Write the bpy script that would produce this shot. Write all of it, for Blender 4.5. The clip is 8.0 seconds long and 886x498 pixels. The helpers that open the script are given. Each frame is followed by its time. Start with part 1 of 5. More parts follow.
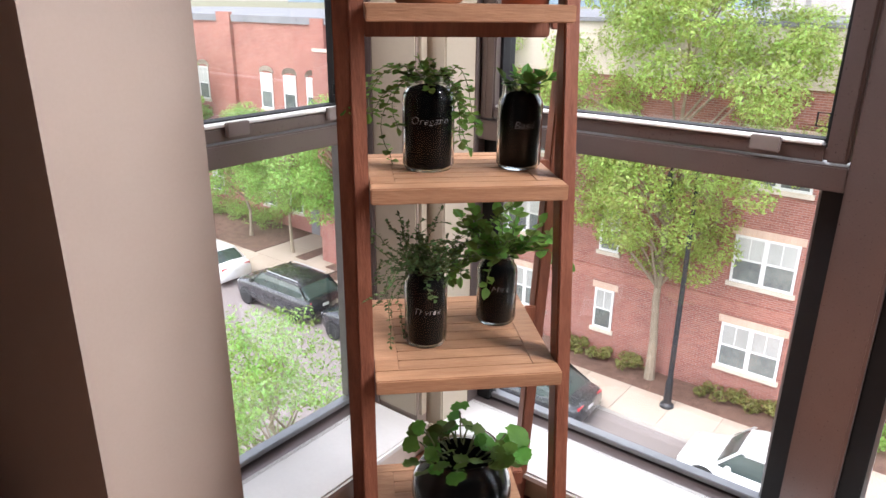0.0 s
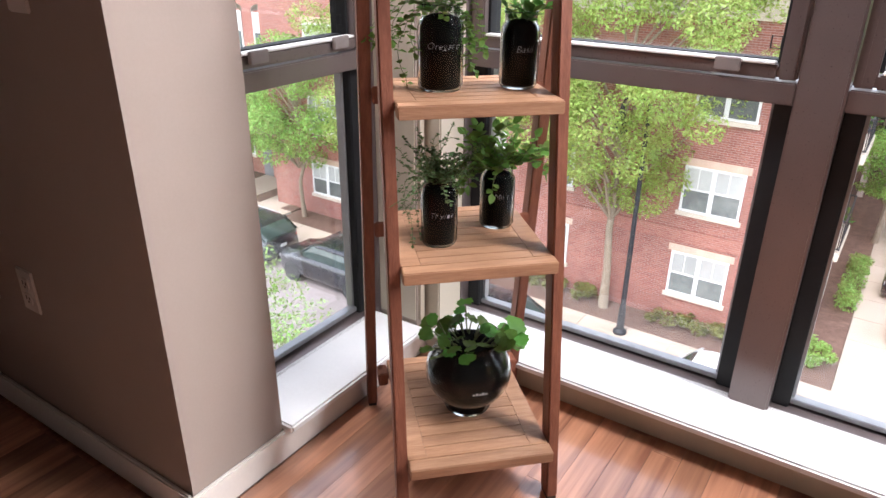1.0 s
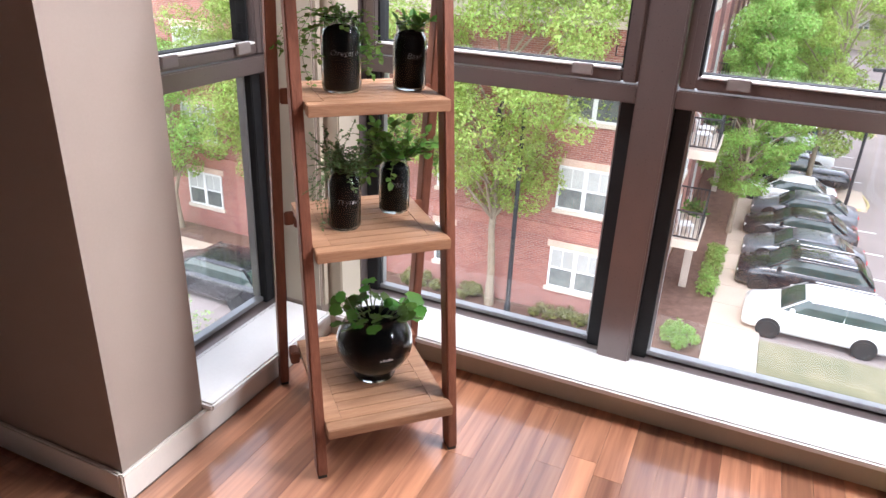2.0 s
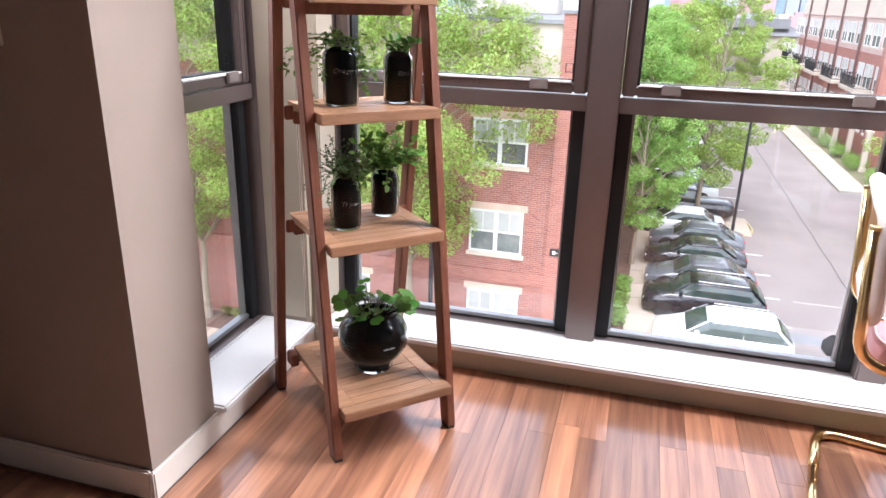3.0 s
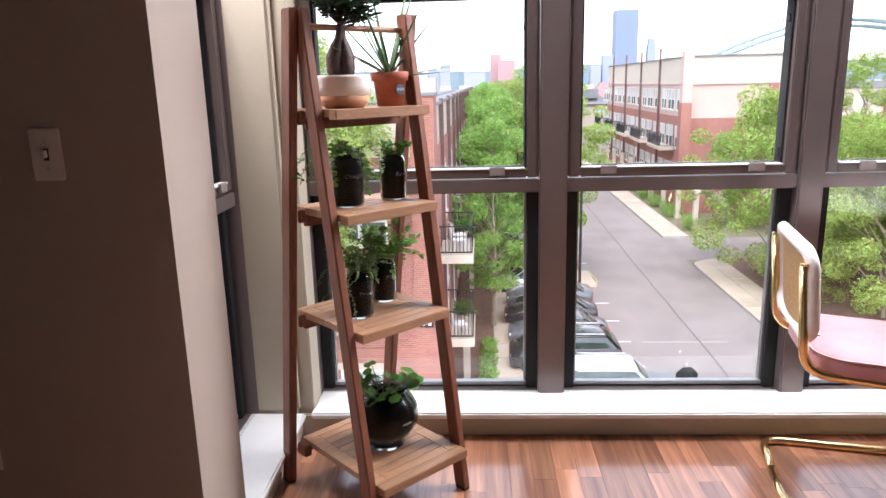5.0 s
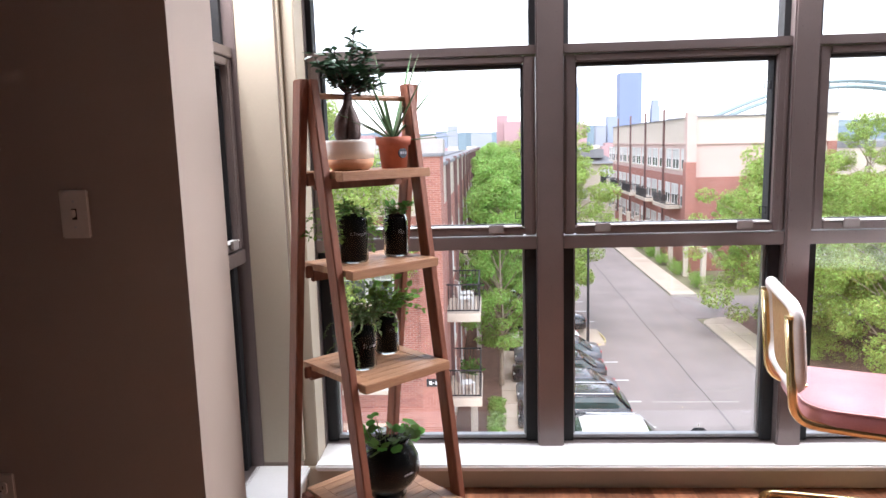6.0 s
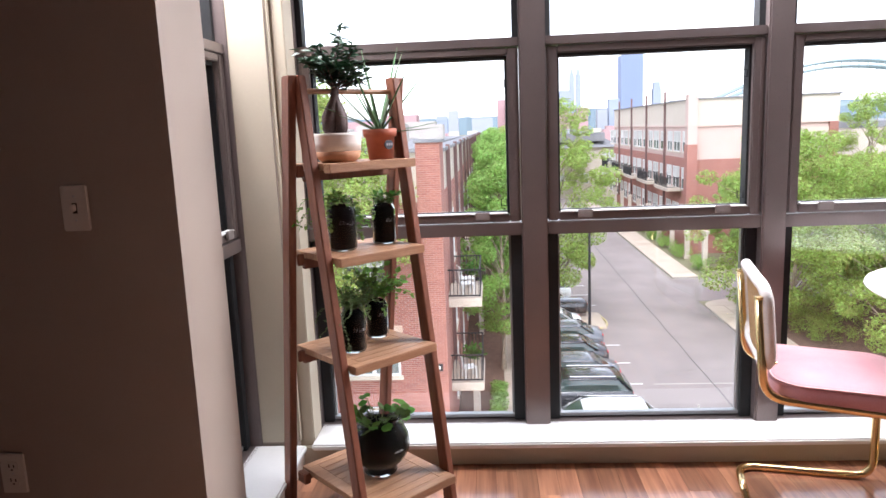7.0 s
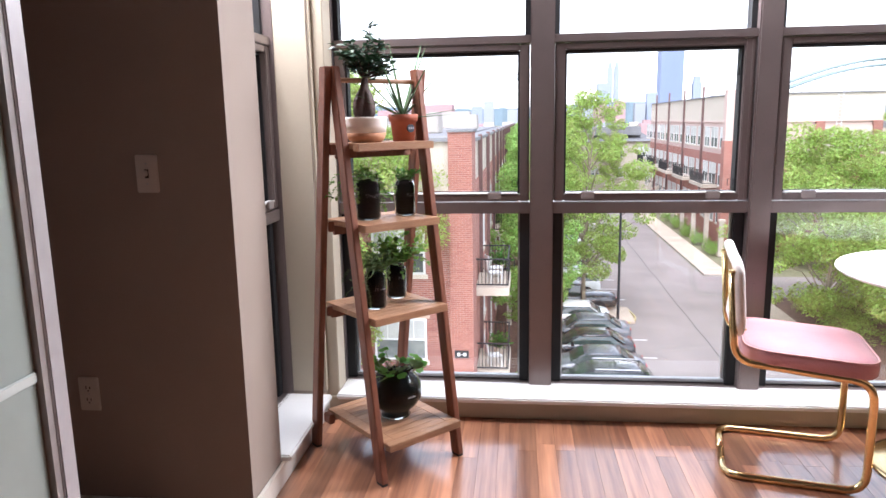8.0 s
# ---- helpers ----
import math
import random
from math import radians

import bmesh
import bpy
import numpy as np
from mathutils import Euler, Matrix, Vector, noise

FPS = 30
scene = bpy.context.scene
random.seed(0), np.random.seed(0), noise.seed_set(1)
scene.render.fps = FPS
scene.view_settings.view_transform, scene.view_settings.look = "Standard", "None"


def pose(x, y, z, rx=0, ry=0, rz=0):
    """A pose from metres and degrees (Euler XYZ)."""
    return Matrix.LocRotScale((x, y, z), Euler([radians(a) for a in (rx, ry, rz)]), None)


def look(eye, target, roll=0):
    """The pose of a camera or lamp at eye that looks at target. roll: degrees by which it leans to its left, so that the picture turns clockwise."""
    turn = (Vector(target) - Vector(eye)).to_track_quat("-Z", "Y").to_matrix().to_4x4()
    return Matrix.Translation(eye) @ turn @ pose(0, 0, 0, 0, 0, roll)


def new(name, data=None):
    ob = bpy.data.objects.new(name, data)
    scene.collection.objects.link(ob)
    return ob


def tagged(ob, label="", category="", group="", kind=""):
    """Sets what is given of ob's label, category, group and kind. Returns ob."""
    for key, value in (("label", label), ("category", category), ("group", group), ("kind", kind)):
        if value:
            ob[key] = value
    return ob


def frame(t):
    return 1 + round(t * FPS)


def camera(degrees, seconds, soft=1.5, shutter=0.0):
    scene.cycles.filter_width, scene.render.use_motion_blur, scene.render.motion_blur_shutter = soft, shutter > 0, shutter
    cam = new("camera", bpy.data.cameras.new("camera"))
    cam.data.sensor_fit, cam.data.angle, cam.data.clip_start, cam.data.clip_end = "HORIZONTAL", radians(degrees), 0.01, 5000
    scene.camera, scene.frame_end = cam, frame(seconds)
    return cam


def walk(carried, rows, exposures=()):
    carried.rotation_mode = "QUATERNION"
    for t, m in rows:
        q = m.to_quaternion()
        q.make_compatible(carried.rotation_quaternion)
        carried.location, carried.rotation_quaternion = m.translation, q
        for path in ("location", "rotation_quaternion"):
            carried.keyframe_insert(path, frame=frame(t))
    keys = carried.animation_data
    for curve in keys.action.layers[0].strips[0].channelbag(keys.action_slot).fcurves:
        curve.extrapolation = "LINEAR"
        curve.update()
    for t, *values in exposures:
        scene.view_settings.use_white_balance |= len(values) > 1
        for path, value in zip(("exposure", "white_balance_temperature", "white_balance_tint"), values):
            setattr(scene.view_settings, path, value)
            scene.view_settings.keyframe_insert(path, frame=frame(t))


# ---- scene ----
cam = camera(65.2, 8.0)
PATH = [
    (0, (0.303, 0.233, 1.223), (-0.847, 1.723, 0.545), 0.6),
    (0.5, (0.302, 0.167, 1.219), (-0.782, 1.652, 0.431), 1.3),
    (1, (0.329, -0.001, 1.236), (-0.674, 1.511, 0.396), 0.6),
    (1.5, (0.395, -0.143, 1.24), (-0.416, 1.499, 0.436), 2.4),
    (1.7, (0.405, -0.155, 1.29), (-0.334, 1.507, 0.457), 2.1),
    (2.8, (0.353, -0.477, 1.188), (-0.35, 1.257, 0.482), 3.6),
    (3, (0.289, -0.524, 1.203), (-0.211, 1.291, 0.527), 1.5),
    (3.5, (0.119, -0.562, 1.222), (-0.171, 1.323, 0.621), 2.1),
    (4, (-0.013, -0.512, 1.226), (-0.224, 1.373, 0.591), 1.0),
    (4.5, (-0.076, -0.626, 1.274), (-0.214, 1.28, 0.682), -0.0),
    (5, (-0.103, -0.805, 1.277), (-0.199, 1.138, 0.813), -1.4),
    (5.2, (-0.129, -0.851, 1.27), (-0.202, 1.111, 0.887), -1.0),
    (6.3, (-0.063, -0.911, 1.29), (-0.188, 1.063, 0.994), -1.7),
    (6.5, (-0.09, -0.917, 1.289), (-0.187, 1.052, 0.955), -1.7),
    (7, (-0.016, -0.996, 1.304), (-0.139, 0.971, 0.965), -2.3),
    (7.5, (0.051, -1.152, 1.288), (-0.127, 0.805, 0.917), -1.9),
    (8, (0.074, -1.315, 1.289), (-0.139, 0.64, 0.925), -1.0),
]
walk(cam, [(t, look(eye, target, roll)) for t, eye, target, roll in PATH], exposures=[(0.0, 2.29, 6300, 15), (1.0, 2.46, 6150, 15), (3.0, 2.5, 6050, 15), (3.5, 2.24, 6100, 15), (4.5, 2.29, 6150, 15), (6.5, 2.22, 6150, 15), (8.0, 2.34, 6050, 15)])

# ---- world, sun and large lights ----
world = bpy.data.worlds.new("sky")
scene.world = world
world.use_nodes = True
_n, _l = world.node_tree.nodes, world.node_tree.links
_sky = _n.new("ShaderNodeTexSky")
_sky.sky_type, _sky.sun_disc = "NISHITA", False
_sky.sun_elevation, _sky.sun_rotation = radians(57), radians(189)
_sky.air_density, _sky.dust_density, _sky.ozone_density = 1.0, 1.2, 1.0
_hsv = _n.new("ShaderNodeHueSaturation")
_hsv.inputs["Saturation"].default_value = 0.3
_l.new(_sky.outputs["Color"], _hsv.inputs["Color"])
_l.new(_hsv.outputs["Color"], _n["Background"].inputs["Color"])
_n["Background"].inputs["Strength"].default_value = 0.15
sun = new("sun", bpy.data.lights.new("sun", "SUN"))
sun.data.energy, sun.data.angle, sun.data.color = 0.6, radians(30), (1.0, 0.98, 0.95)
sun.matrix_world = look((-4, -26, 42), (0, 0, 0))


def window_light(size_x, size_y, power, m):
    lamp = new("window_daylight", bpy.data.lights.new("window_daylight", "AREA"))
    lamp.data.shape, lamp.data.size, lamp.data.size_y, lamp.data.energy = "RECTANGLE", size_x, size_y, power
    lamp.data.color = (1.0, 0.98, 0.96)
    lamp.matrix_world = m
    return lamp


window_light(4.3, 0.6, 61, look((2.35, 1.72, 2.2), (2.35, 0.9, 0.0)))
window_light(0.45, 0.3, 7.5, look((-0.95, 1.16, 2.42), (-0.5, 1.14, 0.0)))

# ---- materials ----


def rgb(c):
    return (*c, 1.0)


def material(name, dark, light, scale=8.0, rough=0.5, bump=0.1, metal=0.0, stretch=(1, 1, 1), fine=6.0, vary=0.0, island=0.0, coat=0.0, sheen=0.0, spread=0.0):
    """Two tones mixed by a coarse and a fine noise, with relief from the fine one."""
    m = bpy.data.materials.new(name)
    m.use_nodes = True
    n, l = m.node_tree.nodes, m.node_tree.links
    p = n["Principled BSDF"]
    co = n.new("ShaderNodeTexCoord")
    mp = n.new("ShaderNodeMapping")
    mp.inputs["Scale"].default_value = stretch
    l.new(co.outputs["Object"], mp.inputs["Vector"])
    info = n.new("ShaderNodeObjectInfo")
    vec = mp.outputs["Vector"]
    if vary:
        add = n.new("ShaderNodeVectorMath")
        add.operation = "MULTIPLY_ADD"
        l.new(info.outputs["Random"], add.inputs[0])
        add.inputs[1].default_value = (37, 53, 71)
        l.new(vec, add.inputs[2])
        vec = add.outputs[0]
    big, small = n.new("ShaderNodeTexNoise"), n.new("ShaderNodeTexNoise")
    big.inputs["Scale"].default_value, small.inputs["Scale"].default_value = scale, scale * fine
    big.inputs["Detail"].default_value, small.inputs["Detail"].default_value = 4, 3
    l.new(vec, big.inputs["Vector"])
    l.new(vec, small.inputs["Vector"])
    mix = n.new("ShaderNodeMix")
    mix.inputs[0].default_value = 0.35
    l.new(big.outputs[0], mix.inputs[2])
    l.new(small.outputs[0], mix.inputs[3])
    ramp = n.new("ShaderNodeValToRGB")
    ramp.color_ramp.elements[0].position, ramp.color_ramp.elements[1].position = 0.33, 0.67
    ramp.color_ramp.elements[0].color, ramp.color_ramp.elements[1].color = rgb(dark), rgb(light)
    l.new(mix.outputs[0], ramp.inputs[0])
    colour = ramp.outputs[0]
    if vary or island:
        geo = n.new("ShaderNodeNewGeometry")
        src = info.outputs["Random"] if vary else geo.outputs["Random Per Island"]
        rng = n.new("ShaderNodeMapRange")
        amount = vary or island
        rng.inputs[3].default_value, rng.inputs[4].default_value = 1 - amount, 1 + amount
        l.new(src, rng.inputs[0])
        hs = n.new("ShaderNodeHueSaturation")
        l.new(rng.outputs[0], hs.inputs["Value"])
        if spread:
            hr = n.new("ShaderNodeMapRange")
            hr.inputs[3].default_value, hr.inputs[4].default_value = 0.5 - spread, 0.5 + spread
            l.new(src, hr.inputs[0])
            l.new(hr.outputs[0], hs.inputs["Hue"])
        l.new(colour, hs.inputs["Color"])
        colour = hs.outputs[0]
    l.new(colour, p.inputs["Base Color"])
    rr = n.new("ShaderNodeMapRange")
    rr.inputs[3].default_value, rr.inputs[4].default_value = max(rough - 0.08, 0.02), min(rough + 0.1, 1)
    l.new(small.outputs[0], rr.inputs[0])
    l.new(rr.outputs[0], p.inputs["Roughness"])
    p.inputs["Metallic"].default_value = metal
    p.inputs["Coat Weight"].default_value = coat
    p.inputs["Sheen Weight"].default_value = sheen
    if bump:
        b = n.new("ShaderNodeBump")
        b.inputs["Strength"].default_value, b.inputs["Distance"].default_value = bump, 0.01
        l.new(small.outputs[0], b.inputs["Height"])
        l.new(b.outputs[0], p.inputs["Normal"])
    return m


def glass_material(name, tint=(1, 1, 1), rough=0.0, ior=1.45):
    m = bpy.data.materials.new(name)
    m.use_nodes = True
    p = m.node_tree.nodes["Principled BSDF"]
    p.inputs["Base Color"].default_value = rgb(tint)
    p.inputs["Roughness"].default_value, p.inputs["IOR"].default_value = rough, ior
    p.inputs["Transmission Weight"].default_value = 1.0
    return m


def leaf_material(name, dark, light, island=0.35, through_light=0.35):
    m = material(name, dark, light, 3.0, 0.5, 0.0, island=island, spread=0.03)
    n, l = m.node_tree.nodes, m.node_tree.links
    p, out = n["Principled BSDF"], n["Material Output"]
    t = n.new("ShaderNodeBsdfTranslucent")
    src = p.inputs["Base Color"].links[0].from_socket
    l.new(src, t.inputs["Color"])
    mix = n.new("ShaderNodeMixShader")
    mix.inputs[0].default_value = through_light
    l.new(p.outputs[0], mix.inputs[1])
    l.new(t.outputs[0], mix.inputs[2])
    l.new(mix.outputs[0], out.inputs["Surface"])
    return m


def brick_material(name, a, b, mortar, width=0.21, height=0.07):
    """Running-bond brickwork at real size on upright faces along x or y."""
    m = bpy.data.materials.new(name)
    m.use_nodes = True
    n, l = m.node_tree.nodes, m.node_tree.links
    p = n["Principled BSDF"]
    co, sep, add, comb = n.new("ShaderNodeTexCoord"), n.new("ShaderNodeSeparateXYZ"), n.new("ShaderNodeMath"), n.new("ShaderNodeCombineXYZ")
    l.new(co.outputs["Object"], sep.inputs[0])
    l.new(sep.outputs[0], add.inputs[0])
    l.new(sep.outputs[1], add.inputs[1])
    l.new(add.outputs[0], comb.inputs[0])
    l.new(sep.outputs[2], comb.inputs[1])
    br = n.new("ShaderNodeTexBrick")
    br.inputs["Scale"].default_value = 1.0
    br.inputs["Brick Width"].default_value, br.inputs["Row Height"].default_value = width, height
    br.inputs["Mortar Size"].default_value, br.inputs["Mortar Smooth"].default_value = 0.006, 0.3
    br.inputs["Color1"].default_value, br.inputs["Color2"].default_value, br.inputs["Mortar"].default_value = rgb(a), rgb(b), rgb(mortar)
    l.new(comb.outputs[0], br.inputs["Vector"])
    noise_tex = n.new("ShaderNodeTexNoise")
    noise_tex.inputs["Scale"].default_value, noise_tex.inputs["Detail"].default_value = 0.7, 6
    l.new(co.outputs["Object"], noise_tex.inputs["Vector"])
    rng = n.new("ShaderNodeMapRange")
    rng.inputs[3].default_value, rng.inputs[4].default_value = 0.78, 1.22
    l.new(noise_tex.outputs[0], rng.inputs[0])
    hs = n.new("ShaderNodeHueSaturation")
    l.new(rng.outputs[0], hs.inputs["Value"])
    l.new(br.outputs["Color"], hs.inputs["Color"])
    l.new(hs.outputs[0], p.inputs["Base Color"])
    p.inputs["Roughness"].default_value = 0.85
    b2 = n.new("ShaderNodeBump")
    b2.invert = True
    b2.inputs["Strength"].default_value, b2.inputs["Distance"].default_value = 0.5, 0.02
    l.new(br.outputs["Fac"], b2.inputs["Height"])
    l.new(b2.outputs[0], p.inputs["Normal"])
    return m


M_WALL = material("wall_paint", (0.315, 0.258, 0.22), (0.345, 0.285, 0.245), 2.5, 0.75, 0.02, fine=60)
# Out-of-view walls, darkened in colour to cut bounce onto the pier wall.
M_BACK = material("low_bounce_wall", (0.085, 0.062, 0.05), (0.10, 0.074, 0.06), 2.5, 0.8, 0.06, fine=60)
M_CREAM = material("cream_paint", (0.49, 0.435, 0.34), (0.53, 0.47, 0.37), 2.5, 0.7, 0.02, fine=50)
M_TRIM = material("trim_paint", (0.72, 0.68, 0.62), (0.77, 0.73, 0.67), 5, 0.45, 0.03, fine=20)
M_SILL = material("sill_paint", (0.80, 0.80, 0.79), (0.86, 0.86, 0.85), 5, 0.4, 0.03, fine=20)
# Unseen ceiling, kept dark in base colour so little light bounces back.
M_CEIL = material("low_bounce_ceiling", (0.11, 0.088, 0.074), (0.13, 0.104, 0.088), 3, 0.9, 0.08, fine=40)
M_ALU = material("taupe_aluminium", (0.195, 0.157, 0.152), (0.225, 0.184, 0.178), 6, 0.3, 0.0, metal=0.5, fine=40)
M_BLACK = material("black_gasket", (0.005, 0.0055, 0.007), (0.011, 0.012, 0.014), 8, 0.7, 0.05)
M_BEAD = material("grey_bead", (0.30, 0.31, 0.32), (0.38, 0.39, 0.40), 8, 0.35, 0.02, metal=0.5)
M_TAB = material("tab_paint", (0.24, 0.21, 0.20), (0.29, 0.255, 0.245), 8, 0.45, 0.02)
M_GLASS = glass_material("window_glass", (0.905, 0.915, 0.915))
M_JAR = glass_material("jar_glass", (0.80, 0.85, 0.83), ior=1.24)
M_TEAK = material("teak", (0.27, 0.135, 0.072), (0.43, 0.24, 0.135), 5, 0.5, 0.15, stretch=(1.5, 14, 14), fine=5, vary=0.12)
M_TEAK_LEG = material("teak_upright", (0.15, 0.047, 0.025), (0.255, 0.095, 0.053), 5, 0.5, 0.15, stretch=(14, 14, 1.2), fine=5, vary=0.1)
M_PLANK = material("floor_plank", (0.22, 0.086, 0.05), (0.56, 0.268, 0.15), 1.6, 0.34, 0.02, stretch=(15, 0.8, 15), fine=3, vary=0.33, coat=1.0)
M_PLANK_FAR = material("floor_plank_far", (0.22, 0.086, 0.05), (0.56, 0.268, 0.15), 1.6, 0.34, 0.02, stretch=(15, 0.8, 15), fine=3, island=0.33, coat=1.0)
for _m in (M_PLANK, M_PLANK_FAR):
    _m.node_tree.nodes["Principled BSDF"].inputs["Coat Roughness"].default_value = 0.16
    _m.node_tree.nodes["Principled BSDF"].inputs["Coat IOR"].default_value = 1.7
M_SOIL = material("soil", (0.0006, 0.0006, 0.0007), (0.0018, 0.0017, 0.0018), 40, 0.95, 0.0)
M_SOIL.node_tree.nodes["Principled BSDF"].inputs["Specular IOR Level"].default_value = 0.05
M_CHALK = material("chalk", (0.26, 0.26, 0.28), (0.42, 0.42, 0.44), 80, 0.9, 0.2)
M_PINK = material("pink_velvet", (0.47, 0.205, 0.235), (0.57, 0.28, 0.315), 7, 0.8, 0.08, fine=30, sheen=0.4)
M_PIPING = material("piping", (0.62, 0.36, 0.37), (0.7, 0.44, 0.45), 30, 0.7, 0.05)
M_GOLD = material("brass_tube", (0.78, 0.58, 0.29), (0.86, 0.67, 0.36), 10, 0.18, 0.02, metal=1.0)
M_FRAMEWHITE = material("whitewashed_wood", (0.66, 0.63, 0.62), (0.76, 0.73, 0.72), 12, 0.5, 0.05, stretch=(1, 1, 5))
M_CANE = material("cane", (0.42, 0.28, 0.14), (0.56, 0.40, 0.22), 90, 0.7, 0.5)
M_TABLE = material("white_laminate", (0.78, 0.78, 0.77), (0.83, 0.83, 0.82), 6, 0.25, 0.01)
M_PLATE = material("switch_plastic", (0.60, 0.55, 0.50), (0.64, 0.59, 0.54), 20, 0.35, 0.01)
M_SLOT = material("dark_slot", (0.02, 0.018, 0.016), (0.03, 0.027, 0.025), 20, 0.6, 0)
M_DOORTRIM = material("door_trim_paint", (0.34, 0.32, 0.325), (0.39, 0.37, 0.375), 6, 0.35, 0.02)
M_FROST = material("frosted_panel", (0.25, 0.29, 0.265), (0.29, 0.33, 0.305), 3, 0.35, 0.01)
M_FROST_BAR = material("frosted_bar", (0.46, 0.50, 0.48), (0.52, 0.56, 0.54), 3, 0.35, 0.01)
M_CERAMIC = material("white_ceramic", (0.72, 0.68, 0.63), (0.80, 0.76, 0.71), 10, 0.4, 0.02)
M_BAREC = material("bare_terracotta", (0.45, 0.22, 0.12), (0.55, 0.29, 0.17), 14, 0.8, 0.1)
M_TERRA = material("terracotta", (0.33, 0.085, 0.045), (0.42, 0.125, 0.068), 14, 0.75, 0.12)
M_PIPE = material("downpipe_paint", (0.13, 0.072, 0.066), (0.18, 0.10, 0.09), 4, 0.6, 0.05)
M_STICKER = material("navy_sticker", (0.015, 0.02, 0.035), (0.03, 0.035, 0.055), 30, 0.5, 0.02)
M_BARK = material("ficus_bark", (0.055, 0.03, 0.026), (0.11, 0.065, 0.055), 25, 0.6, 0.3)
M_LEAF_DARK = leaf_material("ficus_leaf", (0.012, 0.04, 0.018), (0.03, 0.075, 0.035), 0.4, 0.15)
M_LEAF_HERB = leaf_material("herb_leaf", (0.10, 0.22, 0.04), (0.23, 0.38, 0.085), 0.4, 0.62)
M_LEAF_THYME = leaf_material("thyme_leaf", (0.07, 0.135, 0.045), (0.15, 0.23, 0.085), 0.4, 0.5)
M_LEAF_BRIGHT = leaf_material("broad_leaf", (0.055, 0.15, 0.025), (0.14, 0.30, 0.045), 0.45, 0.5)
M_ALOE = leaf_material("aloe_leaf", (0.07, 0.14, 0.06), (0.13, 0.22, 0.09), 0.3, 0.2)
M_STEM = material("stem", (0.06, 0.10, 0.03), (0.12, 0.14, 0.05), 40, 0.6, 0.1)
# outdoors
M_BRICK = brick_material("red_brick", (0.25, 0.088, 0.066), (0.34, 0.13, 0.098), (0.40, 0.33, 0.30))
M_BRICK_RED = brick_material("bright_brick", (0.30, 0.11, 0.083), (0.37, 0.15, 0.113), (0.42, 0.29, 0.25))
M_LINTEL = brick_material("pale_brick", (0.52, 0.36, 0.27), (0.60, 0.43, 0.33), (0.5, 0.42, 0.36), 0.075, 0.3)
M_STUCCO = material("beige_stucco", (0.50, 0.435, 0.36), (0.57, 0.50, 0.42), 0.6, 0.9, 0.2, fine=30)
M_STUCCO_PINK = material("rose_stucco", (0.52, 0.38, 0.33), (0.58, 0.43, 0.38), 0.6, 0.9, 0.2, fine=30)
M_STONE = material("pale_stone", (0.50, 0.43, 0.35), (0.60, 0.52, 0.43), 3, 0.85, 0.2)
M_ROOF = material("grey_roof", (0.16, 0.16, 0.17), (0.25, 0.25, 0.26), 0.8, 0.9, 0.2, fine=20)
M_WHITEPVC = material("white_window_frame", (0.64, 0.64, 0.62), (0.70, 0.70, 0.68), 4, 0.5, 0.02)
M_PANE = material("window_pane_dark", (0.10, 0.115, 0.115), (0.20, 0.215, 0.20), 1.2, 0.08, 0.0, vary=0.3)
M_BLIND = material("window_blind", (0.38, 0.39, 0.365), (0.50, 0.50, 0.475), 1.2, 0.3, 0.0, vary=0.2)
M_IRON = material("black_iron", (0.012, 0.013, 0.016), (0.025, 0.026, 0.03), 10, 0.5, 0.1)
M_ASPHALT = material("asphalt", (0.215, 0.182, 0.172), (0.285, 0.245, 0.232), 0.35, 0.9, 0.25, fine=60)
M_TAR = material("tar_seal", (0.06, 0.055, 0.055), (0.10, 0.092, 0.09), 4, 0.8, 0.1)
M_CONCRETE = material("concrete_paving", (0.42, 0.34, 0.27), (0.52, 0.43, 0.35), 0.8, 0.9, 0.15, fine=25, vary=0.07)
M_KERB = material("kerb_stone", (0.36, 0.33, 0.30), (0.46, 0.43, 0.39), 2, 0.9, 0.2)
M_PAINT = material("road_paint", (0.6, 0.6, 0.58), (0.72, 0.72, 0.7), 3, 0.7, 0.05)
M_YELLOW = material("yellow_paint", (0.42, 0.34, 0.16), (0.52, 0.44, 0.24), 3, 0.7, 0.05)
M_MULCH = material("mulch", (0.10, 0.055, 0.04), (0.19, 0.115, 0.085), 4, 0.95, 0.6, fine=20)
M_GRASS = material("lawn", (0.12, 0.125, 0.065), (0.24, 0.215, 0.13), 1.0, 0.95, 0.5, fine=30)
M_TRUNK = material("tree_bark", (0.22, 0.17, 0.12), (0.34, 0.28, 0.21), 6, 0.9, 0.4, stretch=(3, 3, 0.7))
M_CROWN = leaf_material("tree_leaf", (0.26, 0.355, 0.075), (0.44, 0.54, 0.15), 0.4, 0.55)
M_CROWN_DEEP = leaf_material("deep_tree_leaf", (0.22, 0.38, 0.08), (0.40, 0.56, 0.16), 0.4, 0.55)
M_HEDGE = leaf_material("hedge_leaf", (0.12, 0.14, 0.035), (0.26, 0.25, 0.07), 0.4, 0.25)
M_TYRE = material("tyre", (0.012, 0.012, 0.012), (0.025, 0.025, 0.025), 20, 0.85, 0.2)
M_RIM = material("alloy_rim", (0.45, 0.45, 0.46), (0.6, 0.6, 0.6), 10, 0.3, 0.02, metal=0.8)
M_CARGLASS = material("car_glass", (0.02, 0.035, 0.032), (0.05, 0.075, 0.068), 2, 0.06, 0.0, coat=0.5)
M_TAIL = material("tail_light", (0.45, 0.02, 0.03), (0.6, 0.04, 0.05), 10, 0.25, 0.0)
M_HEAD = material("head_light", (0.6, 0.6, 0.6), (0.75, 0.75, 0.75), 10, 0.15, 0.0)
